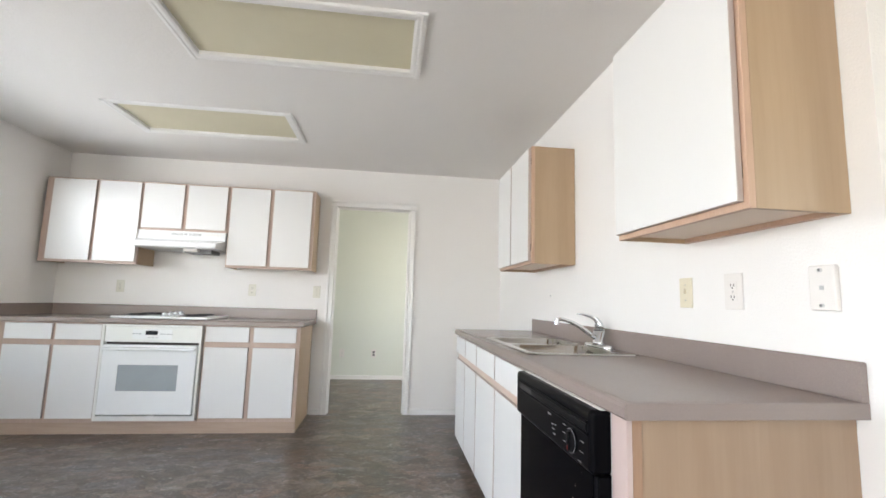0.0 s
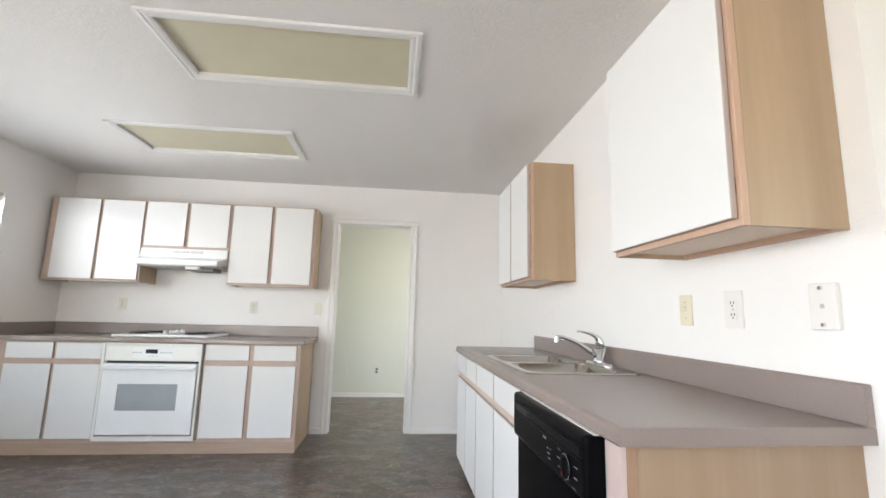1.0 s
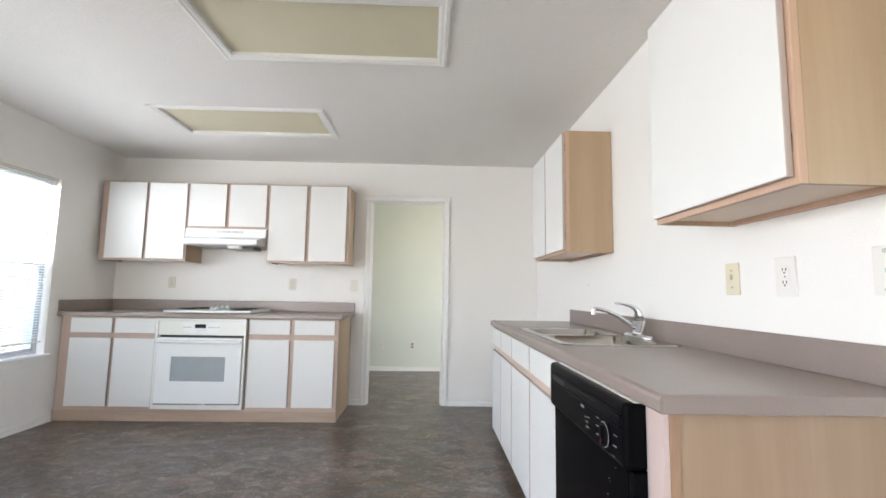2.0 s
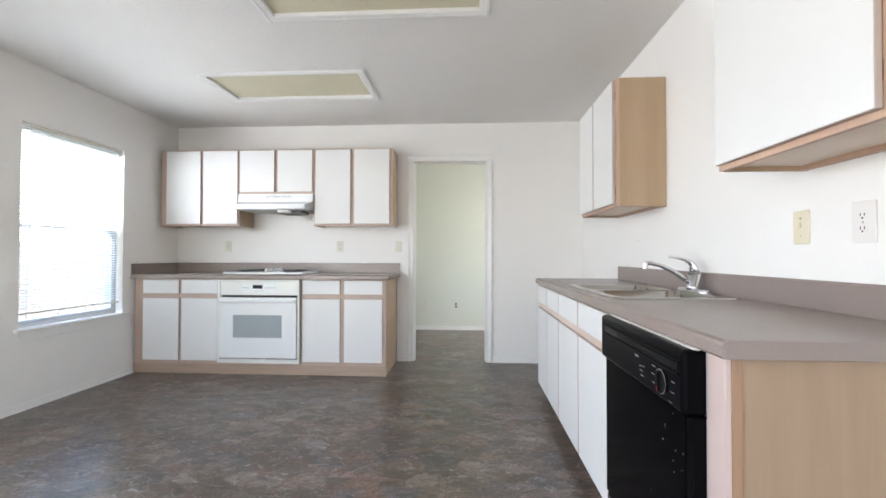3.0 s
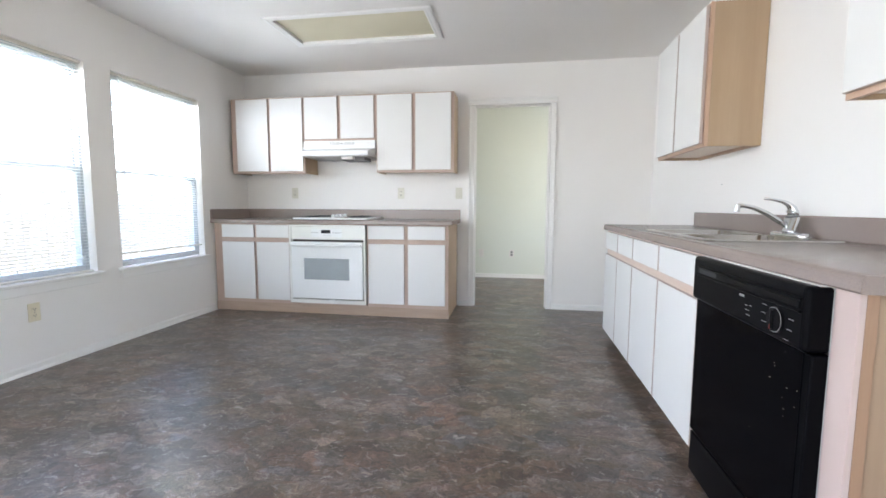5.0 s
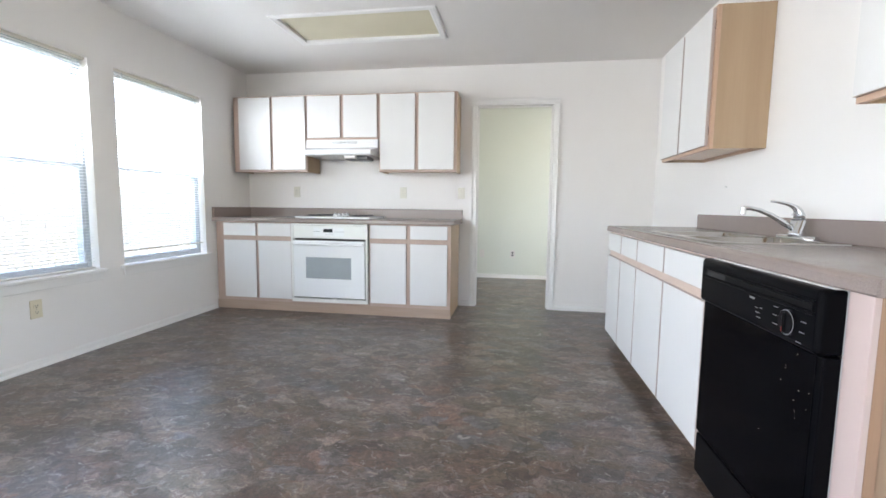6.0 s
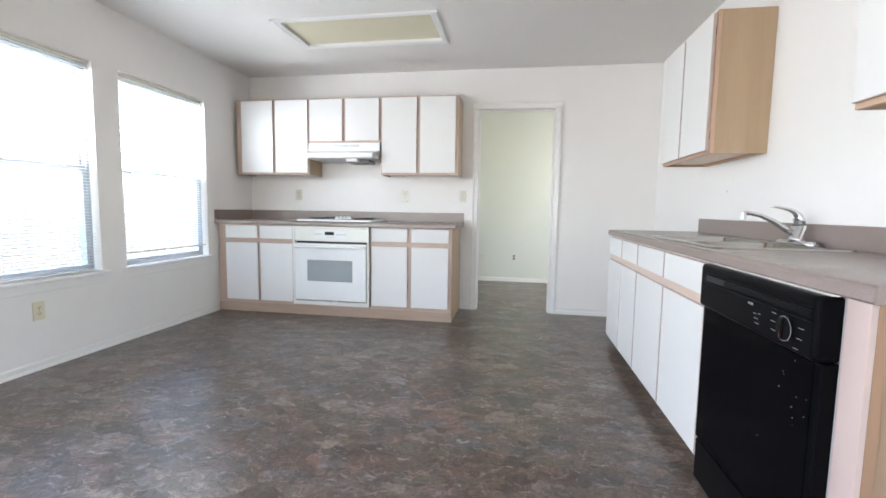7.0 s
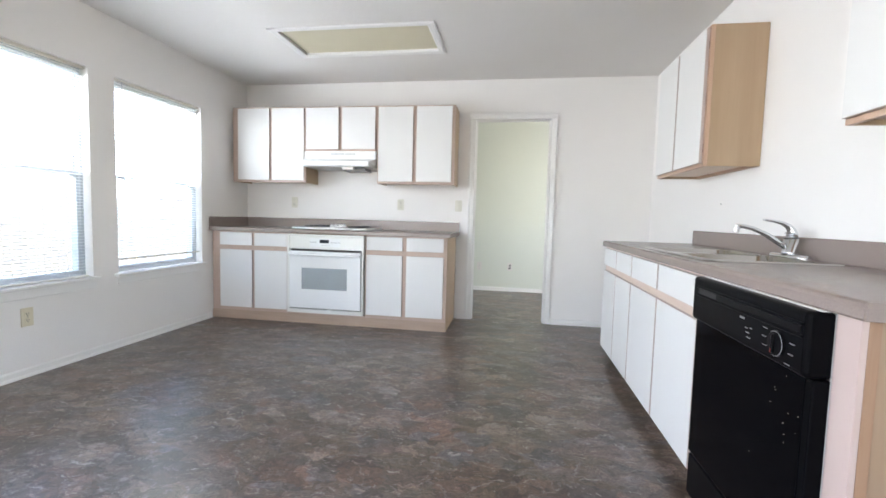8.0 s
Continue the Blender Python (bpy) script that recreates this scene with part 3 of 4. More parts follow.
def base_cabinet(x0, x1, fronts, left_stile=0.0, end=False):
    """A base cabinet on the north wall: drawers over doors."""
    t = thing("base_cabinet", ((x0 + x1) / 2, 0, 0), "white two-door, two-drawer base cabinet with maple frame", "cabinet", "stove base cabinets")
    for a in (x0, x1 - 0.016):
        part("side_panel", box(a, a + 0.016, -0.581, -0.002, 0.0, 0.868), M_SIDE, t)
    part("bottom", box(x0 + 0.016, x1 - 0.016, -0.58, -0.002, 0.095, 0.11), M_SIDE, t)
    mid = (fronts[0][1] + fronts[1][0]) / 2
    f = slab([x0 - left_stile, x0 + 0.070, mid - 0.030, mid + 0.030, x1 - 0.040, x1], [0.088, 0.135, 0.680, 0.735, 0.835, 0.868], [(1, 1), (3, 1), (1, 3), (3, 3)], -0.600, -0.581, "y")
    part("face_frame", f, M_FRAME, t)
    for d0, d1 in fronts:
        door("door", d0, d1, -0.618, -0.601, 0.122, 0.690, "y", t)
        door("drawer_front", d0, d1, -0.618, -0.601, 0.732, 0.858, "y", t)


base_cabinet(-4.205, -3.432, [(-4.150, -3.806), (-3.782, -3.440)], 0.034)
base_cabinet(-2.662, -1.890, [(-2.648, -2.302), (-2.266, -1.918)])


def oven():
    x0, x1 = -3.428, -2.666
    o = thing("wall_oven", ((x0 + x1) / 2, -0.3, 0.10), "white built-in electric oven with grey window", "oven")
    part("cabinet_shell", box(x0 + 0.002, x1 - 0.002, -0.581, -0.01, 0.10, 0.866), M_SIDE, o)
    part("base_rail", box(x0, x1, -0.600, -0.582, 0.088, 0.108, 0.001), M_FRAME_X, o)
    part("trim_frame", slab([x0 + 0.002, x0 + 0.022, x1 - 0.018, x1 - 0.002], [0.110, 0.146, 0.846, 0.862], [(1, 1)], -0.640, -0.582, "y"), M_CREAM, o, "cream metal trim frame")
    c = part("control_panel", box(x0 + 0.023, x1 - 0.019, -0.634, -0.583, 0.722, 0.845, 0.004), M_CREAM, o, "cream control panel")
    part("key_pad", box(x0 + 0.23, x1 - 0.23, -0.6365, -0.6342, 0.745, 0.826, 0.001), M_ENAMEL, c)
    part("display", box(-3.100, -3.008, -0.6385, -0.6367, 0.782, 0.815, 0.0005), M_DISPLAY, c, "small dark display")
    for x in (-3.19, -3.165, -3.14, -2.98, -2.955, -2.93, -2.905):
        part("key_mark", box(x - 0.008, x + 0.008, -0.6375, -0.6366, 0.786, 0.792), M_MARK, c)
    for x in (-3.07, -3.04, -3.01):
        part("key_mark", box(x - 0.008, x + 0.008, -0.6375, -0.6366, 0.758, 0.762), M_MARK, c)
    # Dark backing plate, added for the shade in the gaps round the door.
    part("gap_shade", box(x0 + 0.023, x1 - 0.019, -0.599, -0.583, 0.147, 0.7215), M_SLOT, o)
    d = part("oven_door", slab([x0 + 0.031, -3.274, -2.822, x1 - 0.026], [0.160, 0.342, 0.545, 0.702], [(1, 1)], -0.652, -0.60, "y"), M_ENAMEL, o, "white enamel oven door")
    part("oven_window", box(-3.274, -2.822, -0.649, -0.63, 0.342, 0.545), M_OVEN_GLASS, d, "grey tinted glass")
    part("oven_handle", box(x0 + 0.034, x1 - 0.029, -0.684, -0.653, 0.658, 0.684, 0.010, 3), M_ENAMEL, d, "white bar handle")


oven()
solid("toe_board", box(WEST + 0.002, -1.886, -0.598, -0.5825, 0.0, 0.087, 0.001), M_TOE, "scuffed pale maple toe board under the stove cabinets", "toe board")


def range_hood():
    x0, x1 = -3.410, -2.662
    h = thing("range_hood", ((x0 + x1) / 2, -0.2, HZ0), "white under-cabinet range hood", "range hood")
    bm = bmesh.new()
    outline = [(-0.004, 1.684, 0.0), (-0.325, 1.684, 0.0), (-0.335, 1.605, 0.0), (-0.440, 1.572, 0.038), (-0.444, 1.532, 0.038), (-0.436, 1.526, 0.038), (-0.004, 1.525, 0.0)]
    sides = [[bm.verts.new((x + way * inset, y, z)) for y, z, inset in outline] for x, way in ((x0, 1), (x1, -1))]
    n = len(outline)
    for k in range(n - 2):
        bm.faces.new((sides[0][k], sides[0][k + 1], sides[1][k + 1], sides[1][k]))
    bm.faces.new((sides[0][-1], sides[0][0], sides[1][0], sides[1][-1]))
    for s in sides:
        for tri in ((0, 1, 2), (0, 2, 6), (2, 3, 6), (3, 4, 6), (4, 5, 6)):
            bm.faces.new([s[k] for k in tri])
    part("shell", bm, M_ENAMEL, h)
    part("underside", box(x0 + 0.04, x1 - 0.04, -0.43, -0.01, 1.519, 1.5245), M_GREY_PANEL, h, "grey metal underside")
    for a, b in ((-3.128, -3.028), (-2.975, -2.875)):
        v = part("vent", box(a, b, -0.3355, -0.326, 1.644, 1.668), M_GREY_PANEL, h, "grey vent slots")
        for k in range(5):
            part("louvre", box(a + 0.004, b - 0.004, -0.3375, -0.3357, 1.646 + 0.0045 * k, 1.648 + 0.0045 * k), M_ENAMEL, v)
    part("switch", box(-3.016, -2.990, -0.338, -0.328, 1.648, 1.664, 0.002), M_GREY_PANEL, h)
    part("switch", box(-2.84, -2.70, -0.335, -0.328, 1.652, 1.660, 0.001), M_PLATE, h)
    part("filter", box(-2.99, -2.76, -0.36, -0.16, 1.486, 1.5185, 0.004), M_FILTER, h, "grey mesh filter box")
    part("lamp_lens", box(-2.975, -2.86, -0.42, -0.362, 1.494, 1.5185, 0.004), M_PLATE, h, "frosted lamp lens")


range_hood()


# ---- countertops ----
CT0, CT1 = 0.869, 0.908


def bullnose(x_front, depth):
    """Outline of the rolled front edge, running back by depth; the first coordinate grows into the counter."""
    z0, z1 = CT0, CT1
    return [(x_front + depth, z0), (x_front + 0.004, z0), (x_front, z0 + 0.005), (x_front, z1 - 0.012), (x_front + 0.004, z1 - 0.004), (x_front + 0.012, z1), (x_front + depth, z1)]


def splash_outline(wall, way):
    return [(wall, CT1 + 0.001), (wall, 1.000), (wall + way * 0.004, 1.004), (wall + way * 0.015, 1.004), (wall + way * 0.020, 0.999), (wall + way * 0.020, CT1 + 0.001)]


north_top = thing("countertop", (-3.0, -0.3, CT0), "taupe laminate countertop with backsplash beside the stove", "countertop")
part("worktop", slab([WEST + 0.001, -1.855], [-0.615, -0.001], [], CT0, CT1, "z"), M_COUNTER, north_top)
part("front_edge", profile(bullnose(-0.645, 0.03), WEST + 0.001, -1.855, "x"), M_COUNTER, north_top)
part("backsplash", profile(splash_outline(-0.001, -1), WEST + 0.001, -1.857, "x"), M_COUNTER, north_top)
part("backsplash", profile(splash_outline(WEST + 0.001, 1), -0.64, -0.022, "y"), M_COUNTER, north_top, "side splash against the wall")

SINK_X0, SINK_X1, SINK_Y0, SINK_Y1 = -0.560, -0.042, -2.680, -1.842
CT_FAR, CT_NEAR = -1.030, -3.561
east_top = thing("countertop", (-0.3, -2.3, CT0), "taupe laminate countertop with backsplash round the sink", "countertop")
part("worktop", slab([-0.595, SINK_X0 + 0.015, SINK_X1 - 0.015, -0.001], [CT_NEAR + 0.003, SINK_Y0 + 0.015, SINK_Y1 - 0.015, CT_FAR], [(1, 1)], CT0, CT1, "z"), M_COUNTER, east_top)
part("front_edge", profile(bullnose(-0.625, 0.03), CT_NEAR, CT_FAR, "y"), M_COUNTER, east_top)
part("end_band", box(-0.620, -0.001, CT_NEAR - 0.001, CT_NEAR + 0.003, CT0, CT1 - 0.001, 0.001), M_COUNTER, east_top)
part("backsplash", profile(splash_outline(-0.001, -1), CT_NEAR, -1.105, "y"), M_COUNTER, east_top)


# ---- sink run ----
def east_base(y0, y1, fronts, drawers):
    """A base cabinet under the sink counter; y0 is its near side."""
    t = thing("base_cabinet", (0, (y0 + y1) / 2, 0), "white two-door, two-drawer base cabinet under the sink counter", "cabinet", "sink base cabinets")
    for a in (y0, y1 - 0.016):
        part("side_panel", box(-0.514, -0.002, a, a + 0.016, 0.0, 0.095), M_SIDE, t)
        part("side_panel", box(-0.566, -0.002, a, a + 0.016, 0.0955, 0.868), M_SIDE, t)
    part("bottom", box(-0.56, -0.002, y0 + 0.016, y1 - 0.016, 0.095, 0.11), M_SIDE, t)
    mid = (fronts[0][1] + fronts[1][0]) / 2
    f = slab([y0, y0 + 0.070, mid - 0.030, mid + 0.030, y1 - 0.036, y1], [0.080, 0.125, 0.680, 0.735, 0.835, 0.868], [(1, 1), (3, 1), (1, 3), (3, 3)], -0.586, -0.567, "x")
    part("face_frame", f, M_FRAME_Y, t)
    part("toe_kick", box(-0.530, -0.5145, y0, y1, 0.0, 0.095), M_TOE, t, "dark shaded toe board")
    for d0, d1 in fronts:
        door("door", -0.603, -0.587, d0, d1, 0.097, 0.686, "x", t)
    for d0, d1 in drawers:
        door("drawer_front", -0.603, -0.587, d0, d1, 0.728, 0.854, "x", t)


east_base(-1.792, -1.000, [(-1.778, -1.404), (-1.388, -1.014)], [(-1.784, -1.408), (-1.390, -1.016)])
east_base(-2.800, -1.794, [(-2.742, -2.279), (-2.259, -1.797)], [(-2.742, -2.275), (-2.256, -1.801)])

end_panel = thing("end_panel", (-0.3, -3.51, 0), "pale maple end panel with pink filler strip", "cabinet panel")
part("panel", box(-0.566, -0.002, -3.527, -3.511, 0.0, 0.868), M_PANEL, end_panel)
part("corner_stile", box(-0.590, -0.567, -3.5305, -3.512, 0.0, 0.8675, 0.0010), M_STILE, end_panel, "darker maple corner stile")
part("filler", box(-0.604, -0.5905, -3.5305, -3.4615, 0.0, 0.868, 0.001), M_PINK, end_panel, "pale pink filler strip")


def dishwasher():
    y0, y1 = -3.456, -2.828
    rng = random.Random(12)
    d = thing("dishwasher", (-0.3, (y0 + y1) / 2, 0), "black built-in dishwasher with dial, speckled with paint", "dishwasher")
    part("tub", box(-0.580, -0.03, y0 + 0.004, y1 - 0.004, 0.10, 0.862), M_PLATE, d, "white tub edge")
    part("door", box(-0.637, -0.594, y0, y1, 0.220, 0.709, 0.004), M_BLACK, d)
    part("door_glass", box(-0.6395, -0.637, y0 + 0.022, y1 - 0.012, 0.226, 0.707, 0.001), M_GLOSS, d, "glossy black panel with paint flecks")
    specks = bmesh.new()
    spots = [(y0 + 0.10 + rng.gauss(0, 0.045), 0.60 + rng.gauss(0, 0.055)) for k in range(7)] + [(rng.uniform(y0 + 0.04, y1 - 0.05), rng.uniform(0.26, 0.68)) for k in range(4)]
    for y, z in spots:
        a, b = rng.uniform(0.0007, 0.0024), rng.uniform(0.0006, 0.0012)
        y, z = min(max(y, y0 + 0.03), y1 - 0.02), min(z, 0.69)
        m = Matrix.Translation((-0.6395, y, z)) @ Matrix.Rotation(rng.uniform(0, 3.1), 4, "X") @ Matrix.Diagonal((0.0008, a, b, 1))
        bmesh.ops.create_icosphere(specks, subdivisions=1, radius=1.0, matrix=m)
    part("paint_specks", specks, M_SPECK, d, "dried specks of cream paint")
    c = part("control_panel", box(-0.655, -0.594, y0, y1, 0.712, 0.8655, 0.014, 4), M_BLACK, d, "black plastic control panel")
    part("latch_recess", box(-0.6585, -0.655, y0 + 0.02, y1 - 0.05, 0.812, 0.828, 0.001), M_KNOB, c)
    for z in (0.806, 0.834):
        part("ridge", box(-0.661, -0.655, y0 + 0.012, y1 - 0.04, z - 0.004, z + 0.004, 0.003), M_BLACK, c)
    part("latch", box(-0.6592, -0.655, -3.02, -2.89, 0.811, 0.829, 0.0015), M_COIL, c, "dark latch pocket")
    dy, dz = -3.351, 0.764
    part("dial", tube((-0.6545, dy, dz), (-0.6620, dy, dz), 0.0318, 0.0312, 32), M_KNOB, c, "round black dial")
    part("dial_ring", tube((-0.6621, dy, dz), (-0.6625, dy, dz), 0.0312, None, 32), M_MARK, c, "thin grey ring")
    part("dial_face", tube((-0.6626, dy, dz), (-0.6645, dy, dz), 0.0294, 0.0288, 32), M_KNOB, c)
    part("pointer", box(-0.671, -0.664, dy - 0.004, dy + 0.004, dz - 0.024, dz + 0.024, 0.002), M_KNOB, c)
    part("pointer_tip", box(-0.6716, -0.671, dy - 0.0012, dy + 0.0012, dz - 0.023, dz - 0.012), M_RED, c)
    for a, b in ((0.056, 0.026), (0.058, 0.004), (0.054, -0.018), (-0.056, 0.014), (-0.052, -0.012), (-0.042, -0.038)):
        part("mark", box(-0.6562, -0.6552, dy + a - 0.010, dy + a + 0.010, dz + b - 0.0009, dz + b + 0.0009), M_MARK, c)
    for y, z, w in ((-3.205, 0.768, 0.014), (-3.228, 0.771, 0.010), (-3.212, 0.756, 0.020), (-3.218, 0.743, 0.020)):
        part("mark", box(-0.6562, -0.6552, y - w / 2, y + w / 2, z - 0.0012, z + 0.0012), M_MARK, c)
    part("badge", box(-0.6562, -0.6552, -3.192, -3.166, 0.788, 0.794), M_MARK, c, "small pale badge")
    part("toe_panel", box(-0.634, -0.600, y0, y1, 0.060, 0.210, 0.004), M_BLACK, d, "black lower access panel")
    part("kick_plate", box(-0.585, -0.57, y0, y1, 0.0, 0.06), M_KNOB, d)
    part("top_strip", box(-0.630, -0.598, y0, y1 - 0.03, 0.8658, 0.8685), M_PLATE, d, "white mounting strip")
    part("side_strip", box(-0.6035, -0.6005, y0 - 0.0035, y0 - 0.0005, 0.10, 0.864), M_GREY_PANEL, d, "grey tub edge")


dishwasher()


def rounded(x0, x1, y0, y1, r, z, steps=5):
    out = []
    for cx, cy, a in ((x1 - r, y1 - r, 0), (x0 + r, y1 - r, 90), (x0 + r, y0 + r, 180), (x1 - r, y0 + r, 270)):
        for k in range(steps + 1):
            q = radians(a + 90 * k / steps)
            out.append((cx + r * math.cos(q), cy + r * math.sin(q), z))
    return out


def sink():
    s = thing("kitchen_sink", (-0.3, -2.26, CT1), "double-bowl stainless steel sink set in the counter", "sink")
    zr = CT1 + 0.006
    mid = (SINK_Y0 + SINK_Y1) / 2
    holes = [(SINK_X0 + 0.028, SINK_X1 - 0.085, SINK_Y0 + 0.028, mid - 0.014), (SINK_X0 + 0.028, SINK_X1 - 0.085, mid + 0.014, SINK_Y1 - 0.028)]
    bm = bmesh.new()
    edges = []

    def loop(points):
        v = [bm.verts.new(p) for p in points]
        e = [bm.edges.new((v[k], v[(k + 1) % len(v)])) for k in range(len(v))]
        return v, e

    outer, e = loop(rounded(SINK_X0 + 0.006, SINK_X1 - 0.006, SINK_Y0 + 0.006, SINK_Y1 - 0.006, 0.03, zr))
    edges += e
    for h in holes:
        edges += loop(rounded(*h, 0.055, zr))[1]
    bmesh.ops.triangle_fill(bm, use_beauty=True, edges=edges)
    lip = [bm.verts.new(p) for p in rounded(SINK_X0, SINK_X1, SINK_Y0, SINK_Y1, 0.034, CT1 + 0.001)]
    for k in range(len(lip)):
        bm.faces.new((outer[k], outer[(k + 1) % len(lip)], lip[(k + 1) % len(lip)], lip[k]))
    part("rim", bm, M_STEEL, s)
    for x0, x1, y0, y1 in holes:
        b = bmesh.new()
        rings = [[b.verts.new(p) for p in rounded(x0 + i, x1 - i, y0 + i, y1 - i, 0.055, z)] for i, z in ((0, zr), (0.003, zr - 0.004), (0.012, zr - 0.10), (0.02, zr - 0.155), (0.045, zr - 0.175))]
        for r, q in zip(rings, rings[1:]):
            for k in range(len(r)):
                b.faces.new((r[k], r[(k + 1) % len(r)], q[(k + 1) % len(r)], q[k]))
        b.faces.new(rings[-1])
        bowl = part("bowl", b, M_STEEL, s, "", True)
        part("drain", tube(((x0 + x1) / 2, (y0 + y1) / 2, zr - 0.174), ((x0 + x1) / 2, (y0 + y1) / 2, zr - 0.170), 0.042, 0.045, 24), M_CHROME, bowl)


sink()


def faucet():
    x, y, z = -0.078, -2.345, CT1 + 0.006
    f = thing("faucet", (x, y, z), "chrome single-lever kitchen faucet on the sink deck", "faucet")
    b = bmesh.new()
    rings = [[b.verts.new(p) for p in rounded(x - 0.030 + i, x + 0.030 - i, y - 0.125 + i, y + 0.125 - i, 0.028 - i, zz)] for i, zz in ((0, z + 0.001), (0, z + 0.007), (0.005, z + 0.013), (0.012, z + 0.016))]
    for r, q in zip(rings, rings[1:]):
        for k in range(len(r)):
            b.faces.new((r[k], r[(k + 1) % len(r)], q[(k + 1) % len(r)], q[k]))
    b.faces.new(rings[-1])
    part("deck_plate", b, M_CHROME, f, "", True)
    part("body", sweep([(x, y, z + 0.010), (x, y, z + 0.026), (x, y, z + 0.030), (x, y, z + 0.088), (x, y, z + 0.104), (x + 0.002, y, z + 0.114), (x + 0.003, y, z + 0.119)], [0.034, 0.032, 0.029, 0.0275, 0.026, 0.019, 0.006], 28), M_CHROME, f, "", True)
    part("collar", tube((x, y, z + 0.084), (x, y, z + 0.088), 0.0288, None, 28), M_PAN, f, "dark joint ring")
    part("spout", sweep([(x - 0.010, y, z + 0.040), (x - 0.05, y + 0.004, z + 0.066), (x - 0.10, y + 0.009, z + 0.100), (x - 0.15, y + 0.014, z + 0.124), (x - 0.19, y + 0.018, z + 0.134), (x - 0.216, y + 0.020, z + 0.133), (x - 0.224, y + 0.020, z + 0.129)], [0.0145, 0.013, 0.011, 0.0098, 0.0095, 0.0098, 0.007], 18), M_CHROME, f, "", True)
    part("aerator", tube((x - 0.214, y + 0.020, z + 0.136), (x - 0.217, y + 0.020, z + 0.106), 0.0108, 0.0115, 20), M_CHROME, f)
    part("lever", sweep([(x + 0.003, y, z + 0.090), (x + 0.003, y, z + 0.108), (x - 0.003, y, z + 0.124), (x - 0.016, y + 0.001, z + 0.139), (x - 0.040, y + 0.002, z + 0.152), (x - 0.078, y + 0.003, z + 0.161), (x - 0.115, y + 0.003, z + 0.165)], [0.0255, 0.024, 0.020, 0.015, 0.0105, 0.0075, 0.005], 20, 0.8), M_CHROME, f, "", True)


faucet()


# ---- wall cabinets over the sink counter ----
def east_upper(y0, y1, doors):
    """A wall cabinet over the sink counter."""
    t = thing("wall_cabinet", (0, (y0 + y1) / 2, UZ0), "white-fronted wall cabinet with pale maple sides", "cabinet", "sink wall cabinets")
    z0, z1 = UZ0, UZ1
    part("side_panel", box(-0.266, -0.002, y0, y0 + 0.014, z0, z1), M_SIDE, t, "pale maple side panel")
    part("side_panel", box(-0.266, -0.002, y1 - 0.014, y1, z0, z1), M_SIDE, t)
    part("bottom", box(-0.266, -0.002, y0 + 0.014, y1 - 0.014, z0 + 0.016, z0 + 0.028), M_UNDER, t, "bounce-warmed melamine underside")
    part("hanging_rail", box(-0.024, -0.002, y0 + 0.014, y1 - 0.014, z0 + 0.0005, z0 + 0.016), M_EDGE, t)
    part("top", box(-0.266, -0.002, y0 + 0.014, y1 - 0.014, z1 - 0.018, z1 - 0.006), M_SIDE, t)
    f = slab([y0, y0 + 0.04, y1 - 0.04, y1], [z0, z0 + 0.038, z1 - 0.036, z1], [(1, 1)], -0.286, -0.267, "x")
    part("face_frame", f, M_EDGE, t)
    for d0, d1 in doors:
        for z in (z0 + 0.10, z1 - 0.10):
            part("hinge", box(-0.2885, -0.2865, d0 + 0.002, d0 + 0.030, z - 0.022, z + 0.022), M_SLOT, t, "dark hinge leaf")
        door("door", -0.305, -0.289, d0, d1, z0 + 0.018, z1 - 0.012, "x", t)


east_upper(-1.888, -1.110, [(-1.874, -1.484), (-1.462, -1.122)])
east_upper(-3.556, -2.938, [(-3.543, -2.950)])


# ---- outlets and switches ----
def plate(kind, where, turn, material, label, w=0.070, h=0.115, deep=0.006, socket=None):
    """A wall plate, facing -y before the turn about z."""
    t = thing("wall_outlet" if kind != "switch" else "light_switch", (0, 0, 0), label, "outlet" if kind != "switch" else "switch")
    part("plate", box(-w / 2, w / 2, -deep, 0, -h / 2, h / 2, min(0.003, deep / 3)), material, t)
    if kind == "outlet":
        for z in (-0.0195, 0.0195):
            r = part("receptacle", box(-0.017, 0.017, -deep - 0.002, -deep, z - 0.014, z + 0.014, 0.0008), socket or material, t)
            for x in (-0.0065, 0.0065):
                part("slot", box(x - 0.0013, x + 0.0013, -deep - 0.0028, -deep - 0.002, z - 0.002, z + 0.007), M_SLOT, r)
            part("slot", box(-0.0025, 0.0025, -deep - 0.0028, -deep - 0.002, z - 0.010, z - 0.005), M_SLOT, r)
        part("screw", tube((0, -deep, 0), (0, -deep - 0.0015, 0), 0.003, None, 10), M_CHROME, t)
    elif kind == "switch":
        part("toggle", box(-0.005, 0.005, -deep - 0.011, -deep, -0.003, 0.015, 0.002), material, t)
        for z in (-0.03, 0.03):
            part("screw", tube((0, -deep, z), (0, -deep - 0.0015, z), 0.003, None, 10), M_CHROME, t)
    else:
        part("jack", box(-0.0055, 0.0055, -deep - 0.0015, -deep, -0.0055, 0.0055, 0.0005), M_GREY_PANEL, t, "grey phone jack")
        for z in (-0.047, 0.047):
            part("stud", tube((0, -deep, z), (0, -deep - 0.006, z), 0.0055, 0.0045, 14), M_CHROME, t, "steel stud")
    t.matrix_basis = pose(*where, 0, 0, turn)
    return t


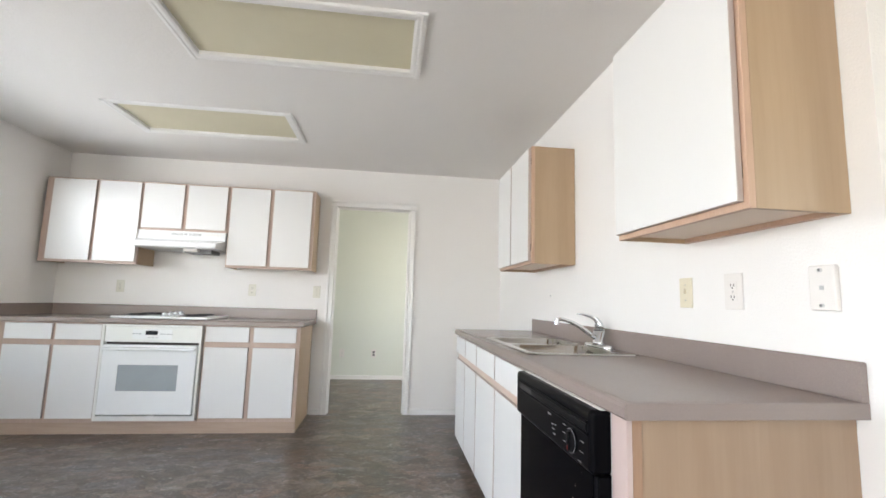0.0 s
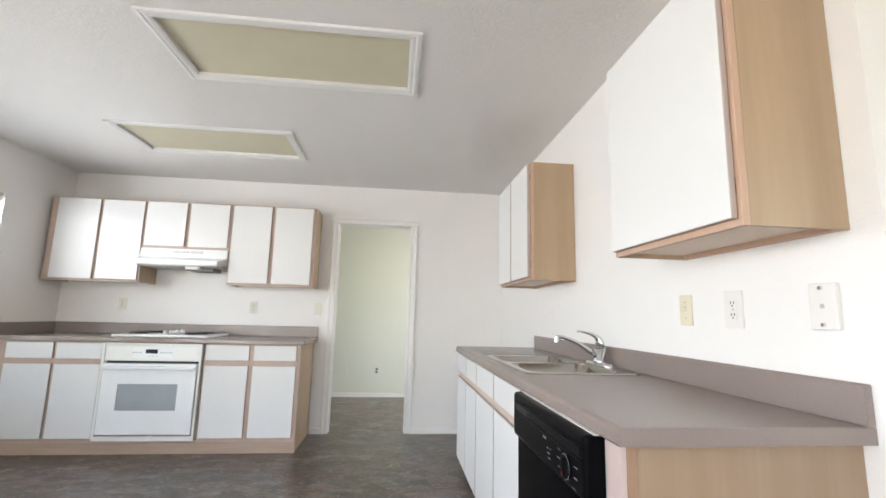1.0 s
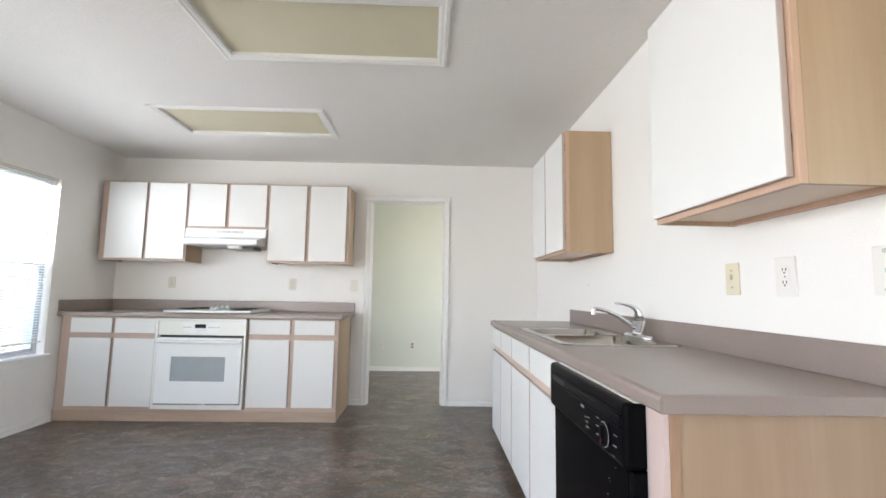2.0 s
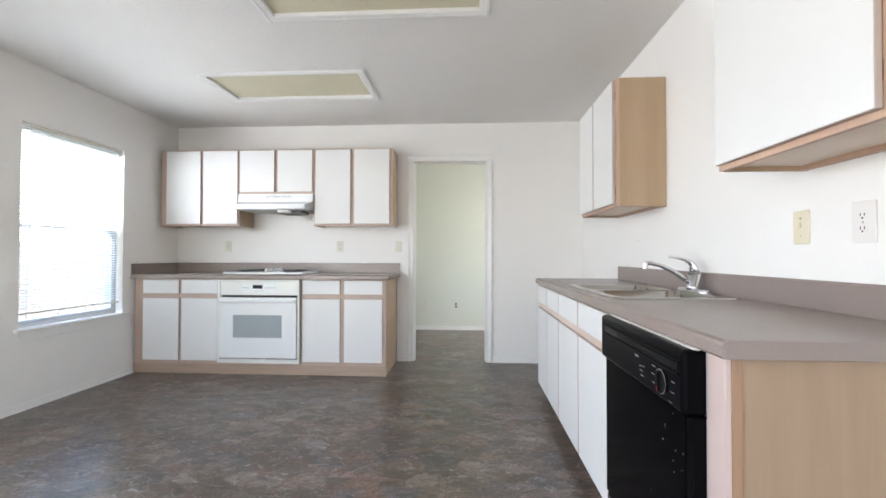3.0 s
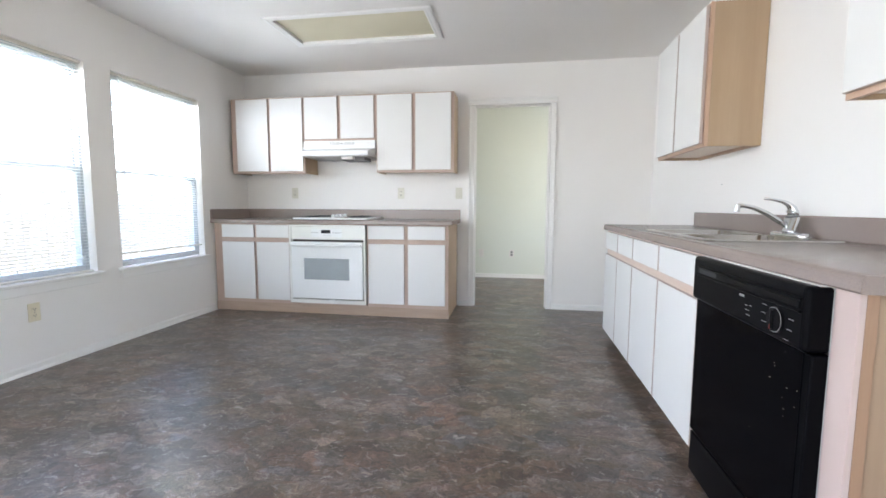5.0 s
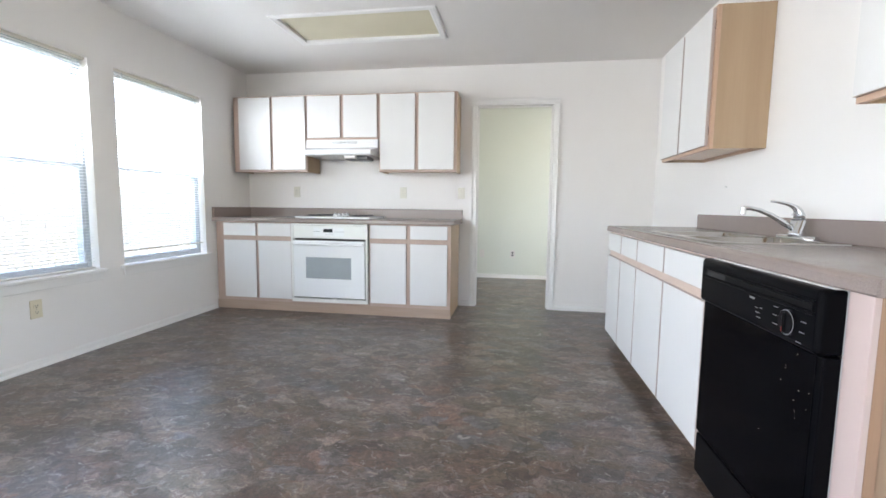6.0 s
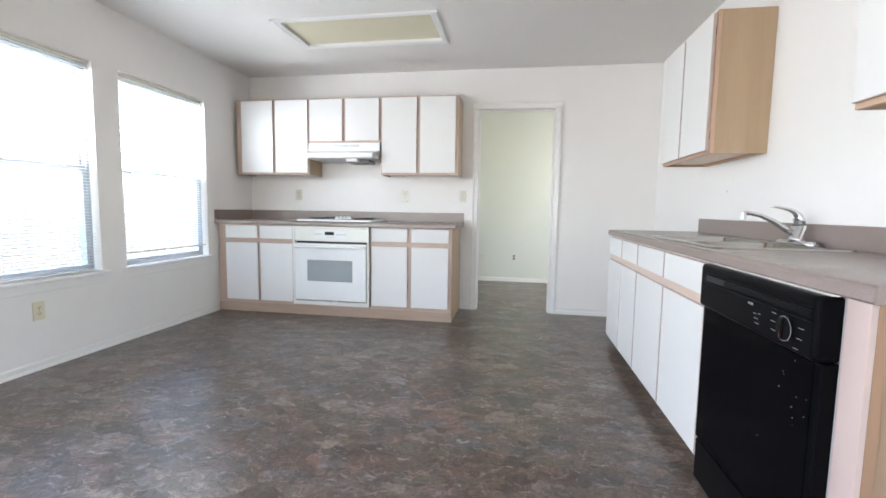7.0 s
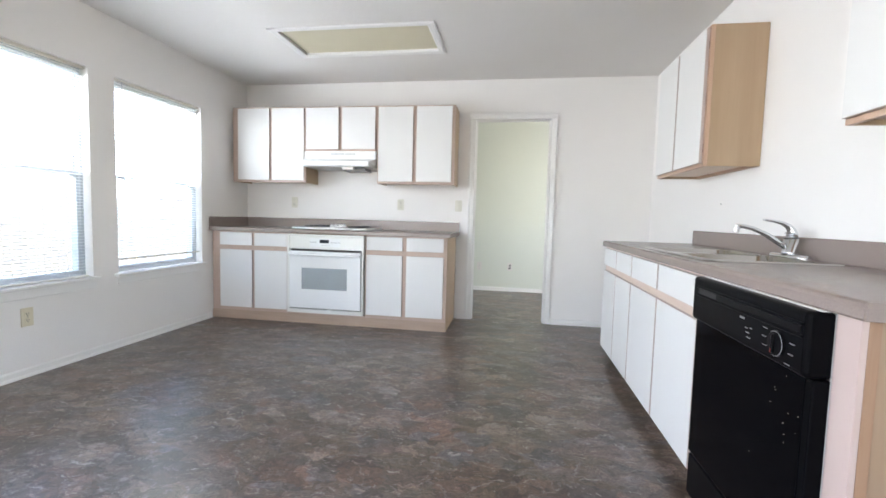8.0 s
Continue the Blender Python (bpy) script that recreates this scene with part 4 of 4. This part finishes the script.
plate("outlet", (-3.685, -0.001, 1.178), 0, M_IVORY, "ivory duplex outlet on the wall over the counter")
plate("outlet", (-2.487, -0.001, 1.176), 0, M_IVORY, "ivory duplex outlet on the wall over the counter")
plate("switch", (-1.872, -0.001, 1.176), 0, M_IVORY, "ivory light switch beside the doorway")
plate("switch", (-0.001, -2.922, 1.182), -90, M_ALMOND, "almond light switch over the sink counter")
plate("outlet", (-0.001, -3.162, 1.182), -90, M_PLATE, "white duplex outlet over the sink counter", 0.078, 0.122)
plate("phone", (-0.001, -3.478, 1.186), -90, M_PLATE, "white wall phone plate with steel studs", 0.072, 0.120, 0.016)
plate("outlet", (WEST + 0.001, -2.292, 0.372), 90, M_ALMOND, "almond duplex outlet low on the window wall")
plate("outlet", (-1.335, FAR_NORTH - 0.001, 0.358), 0, M_PLATE, "white outlet with grey sockets in the room past the doorway", socket=M_FILTER)
plate("phone", (-1.780, FAR_NORTH - 0.001, 0.358), 0, M_PLATE, "white jack plate in the room past the doorway")


solid("wall_nail", tube((-0.001, -1.475, 1.182), (-0.012, -1.475, 1.186), 0.0022, 0.003, 10), M_GREY_PANEL, "small grey nail stuck in the painted wall", "nail")


# ---- cooktop ----
def cooktop():
    x0, x1, y0, y1, z = -3.425, -2.668, -0.560, -0.075, CT1
    c = thing("cooktop", ((x0 + x1) / 2, (y0 + y1) / 2, z), "white electric coil cooktop with black burners", "cooktop")
    part("top", box(x0, x1, y0, y1, z + 0.001, z + 0.020, 0.006, 3), M_ENAMEL, c)
    for x, y, r in ((-3.285, -0.425, 0.068), (-3.275, -0.205, 0.088), (-2.812, -0.425, 0.088), (-2.822, -0.205, 0.068)):
        p = part("burner", tube((x, y, z + 0.0195), (x, y, z + 0.023), r + 0.010, r + 0.012, 36), M_PAN, c, "dark drip pan")
        turns = 4
        pts = [(x + (0.02 + (r - 0.02) * k / (turns * 24)) * math.cos(k * math.pi / 12), y + (0.02 + (r - 0.02) * k / (turns * 24)) * math.sin(k * math.pi / 12), z + 0.030) for k in range(turns * 24 + 1)]
        part("coil", sweep(pts, [0.0055] * len(pts), 6), M_COIL, p, "black spiral heating coil", True)
    for y in (-0.47, -0.37, -0.27, -0.17):
        k = part("knob", tube((-3.047, y, z + 0.020), (-3.047, y, z + 0.046), 0.023, 0.020, 20), M_ENAMEL, c, "white control knob", True)
        part("grip", box(-3.051, -3.043, y - 0.018, y + 0.018, z + 0.046, z + 0.053, 0.002), M_ENAMEL, k)


cooktop()


# ---- outdoors ----
solid("ground", box(-400, 400, -400, 400, -0.9, -0.40), M_GRASS, "dry lawn behind the house", "ground", kind="structure")
fence = thing("fence", (-11.0, -4, -0.4), "weathered wooden privacy fence along the yard", "fence")
board = box(-0.009, 0.009, -0.068, 0.068, 0, 1.78, 0.004, 1)
board_mesh = bpy.data.meshes.new("board")
board.to_mesh(board_mesh)
board.free()
board_mesh.materials.append(M_FENCE)
for k in range(150):
    o = new("board", board_mesh)
    o.parent = fence
    o.location = (random.uniform(-0.012, 0.012), -7 + k * 0.152 + random.uniform(-0.006, 0.006), random.uniform(-0.03, 0.02))
for z in (0.0, 0.7, 1.35):
    part("fence_rail", box(-11.06, -11.012, -11, 10.9, z - 0.045, z + 0.045), M_FENCE, fence)
for k in range(9):
    part("fence_post", box(-11.15, -11.062, -10.9 + 2.6 * k, -10.81 + 2.6 * k, -0.4, 1.40), M_FENCE, fence)
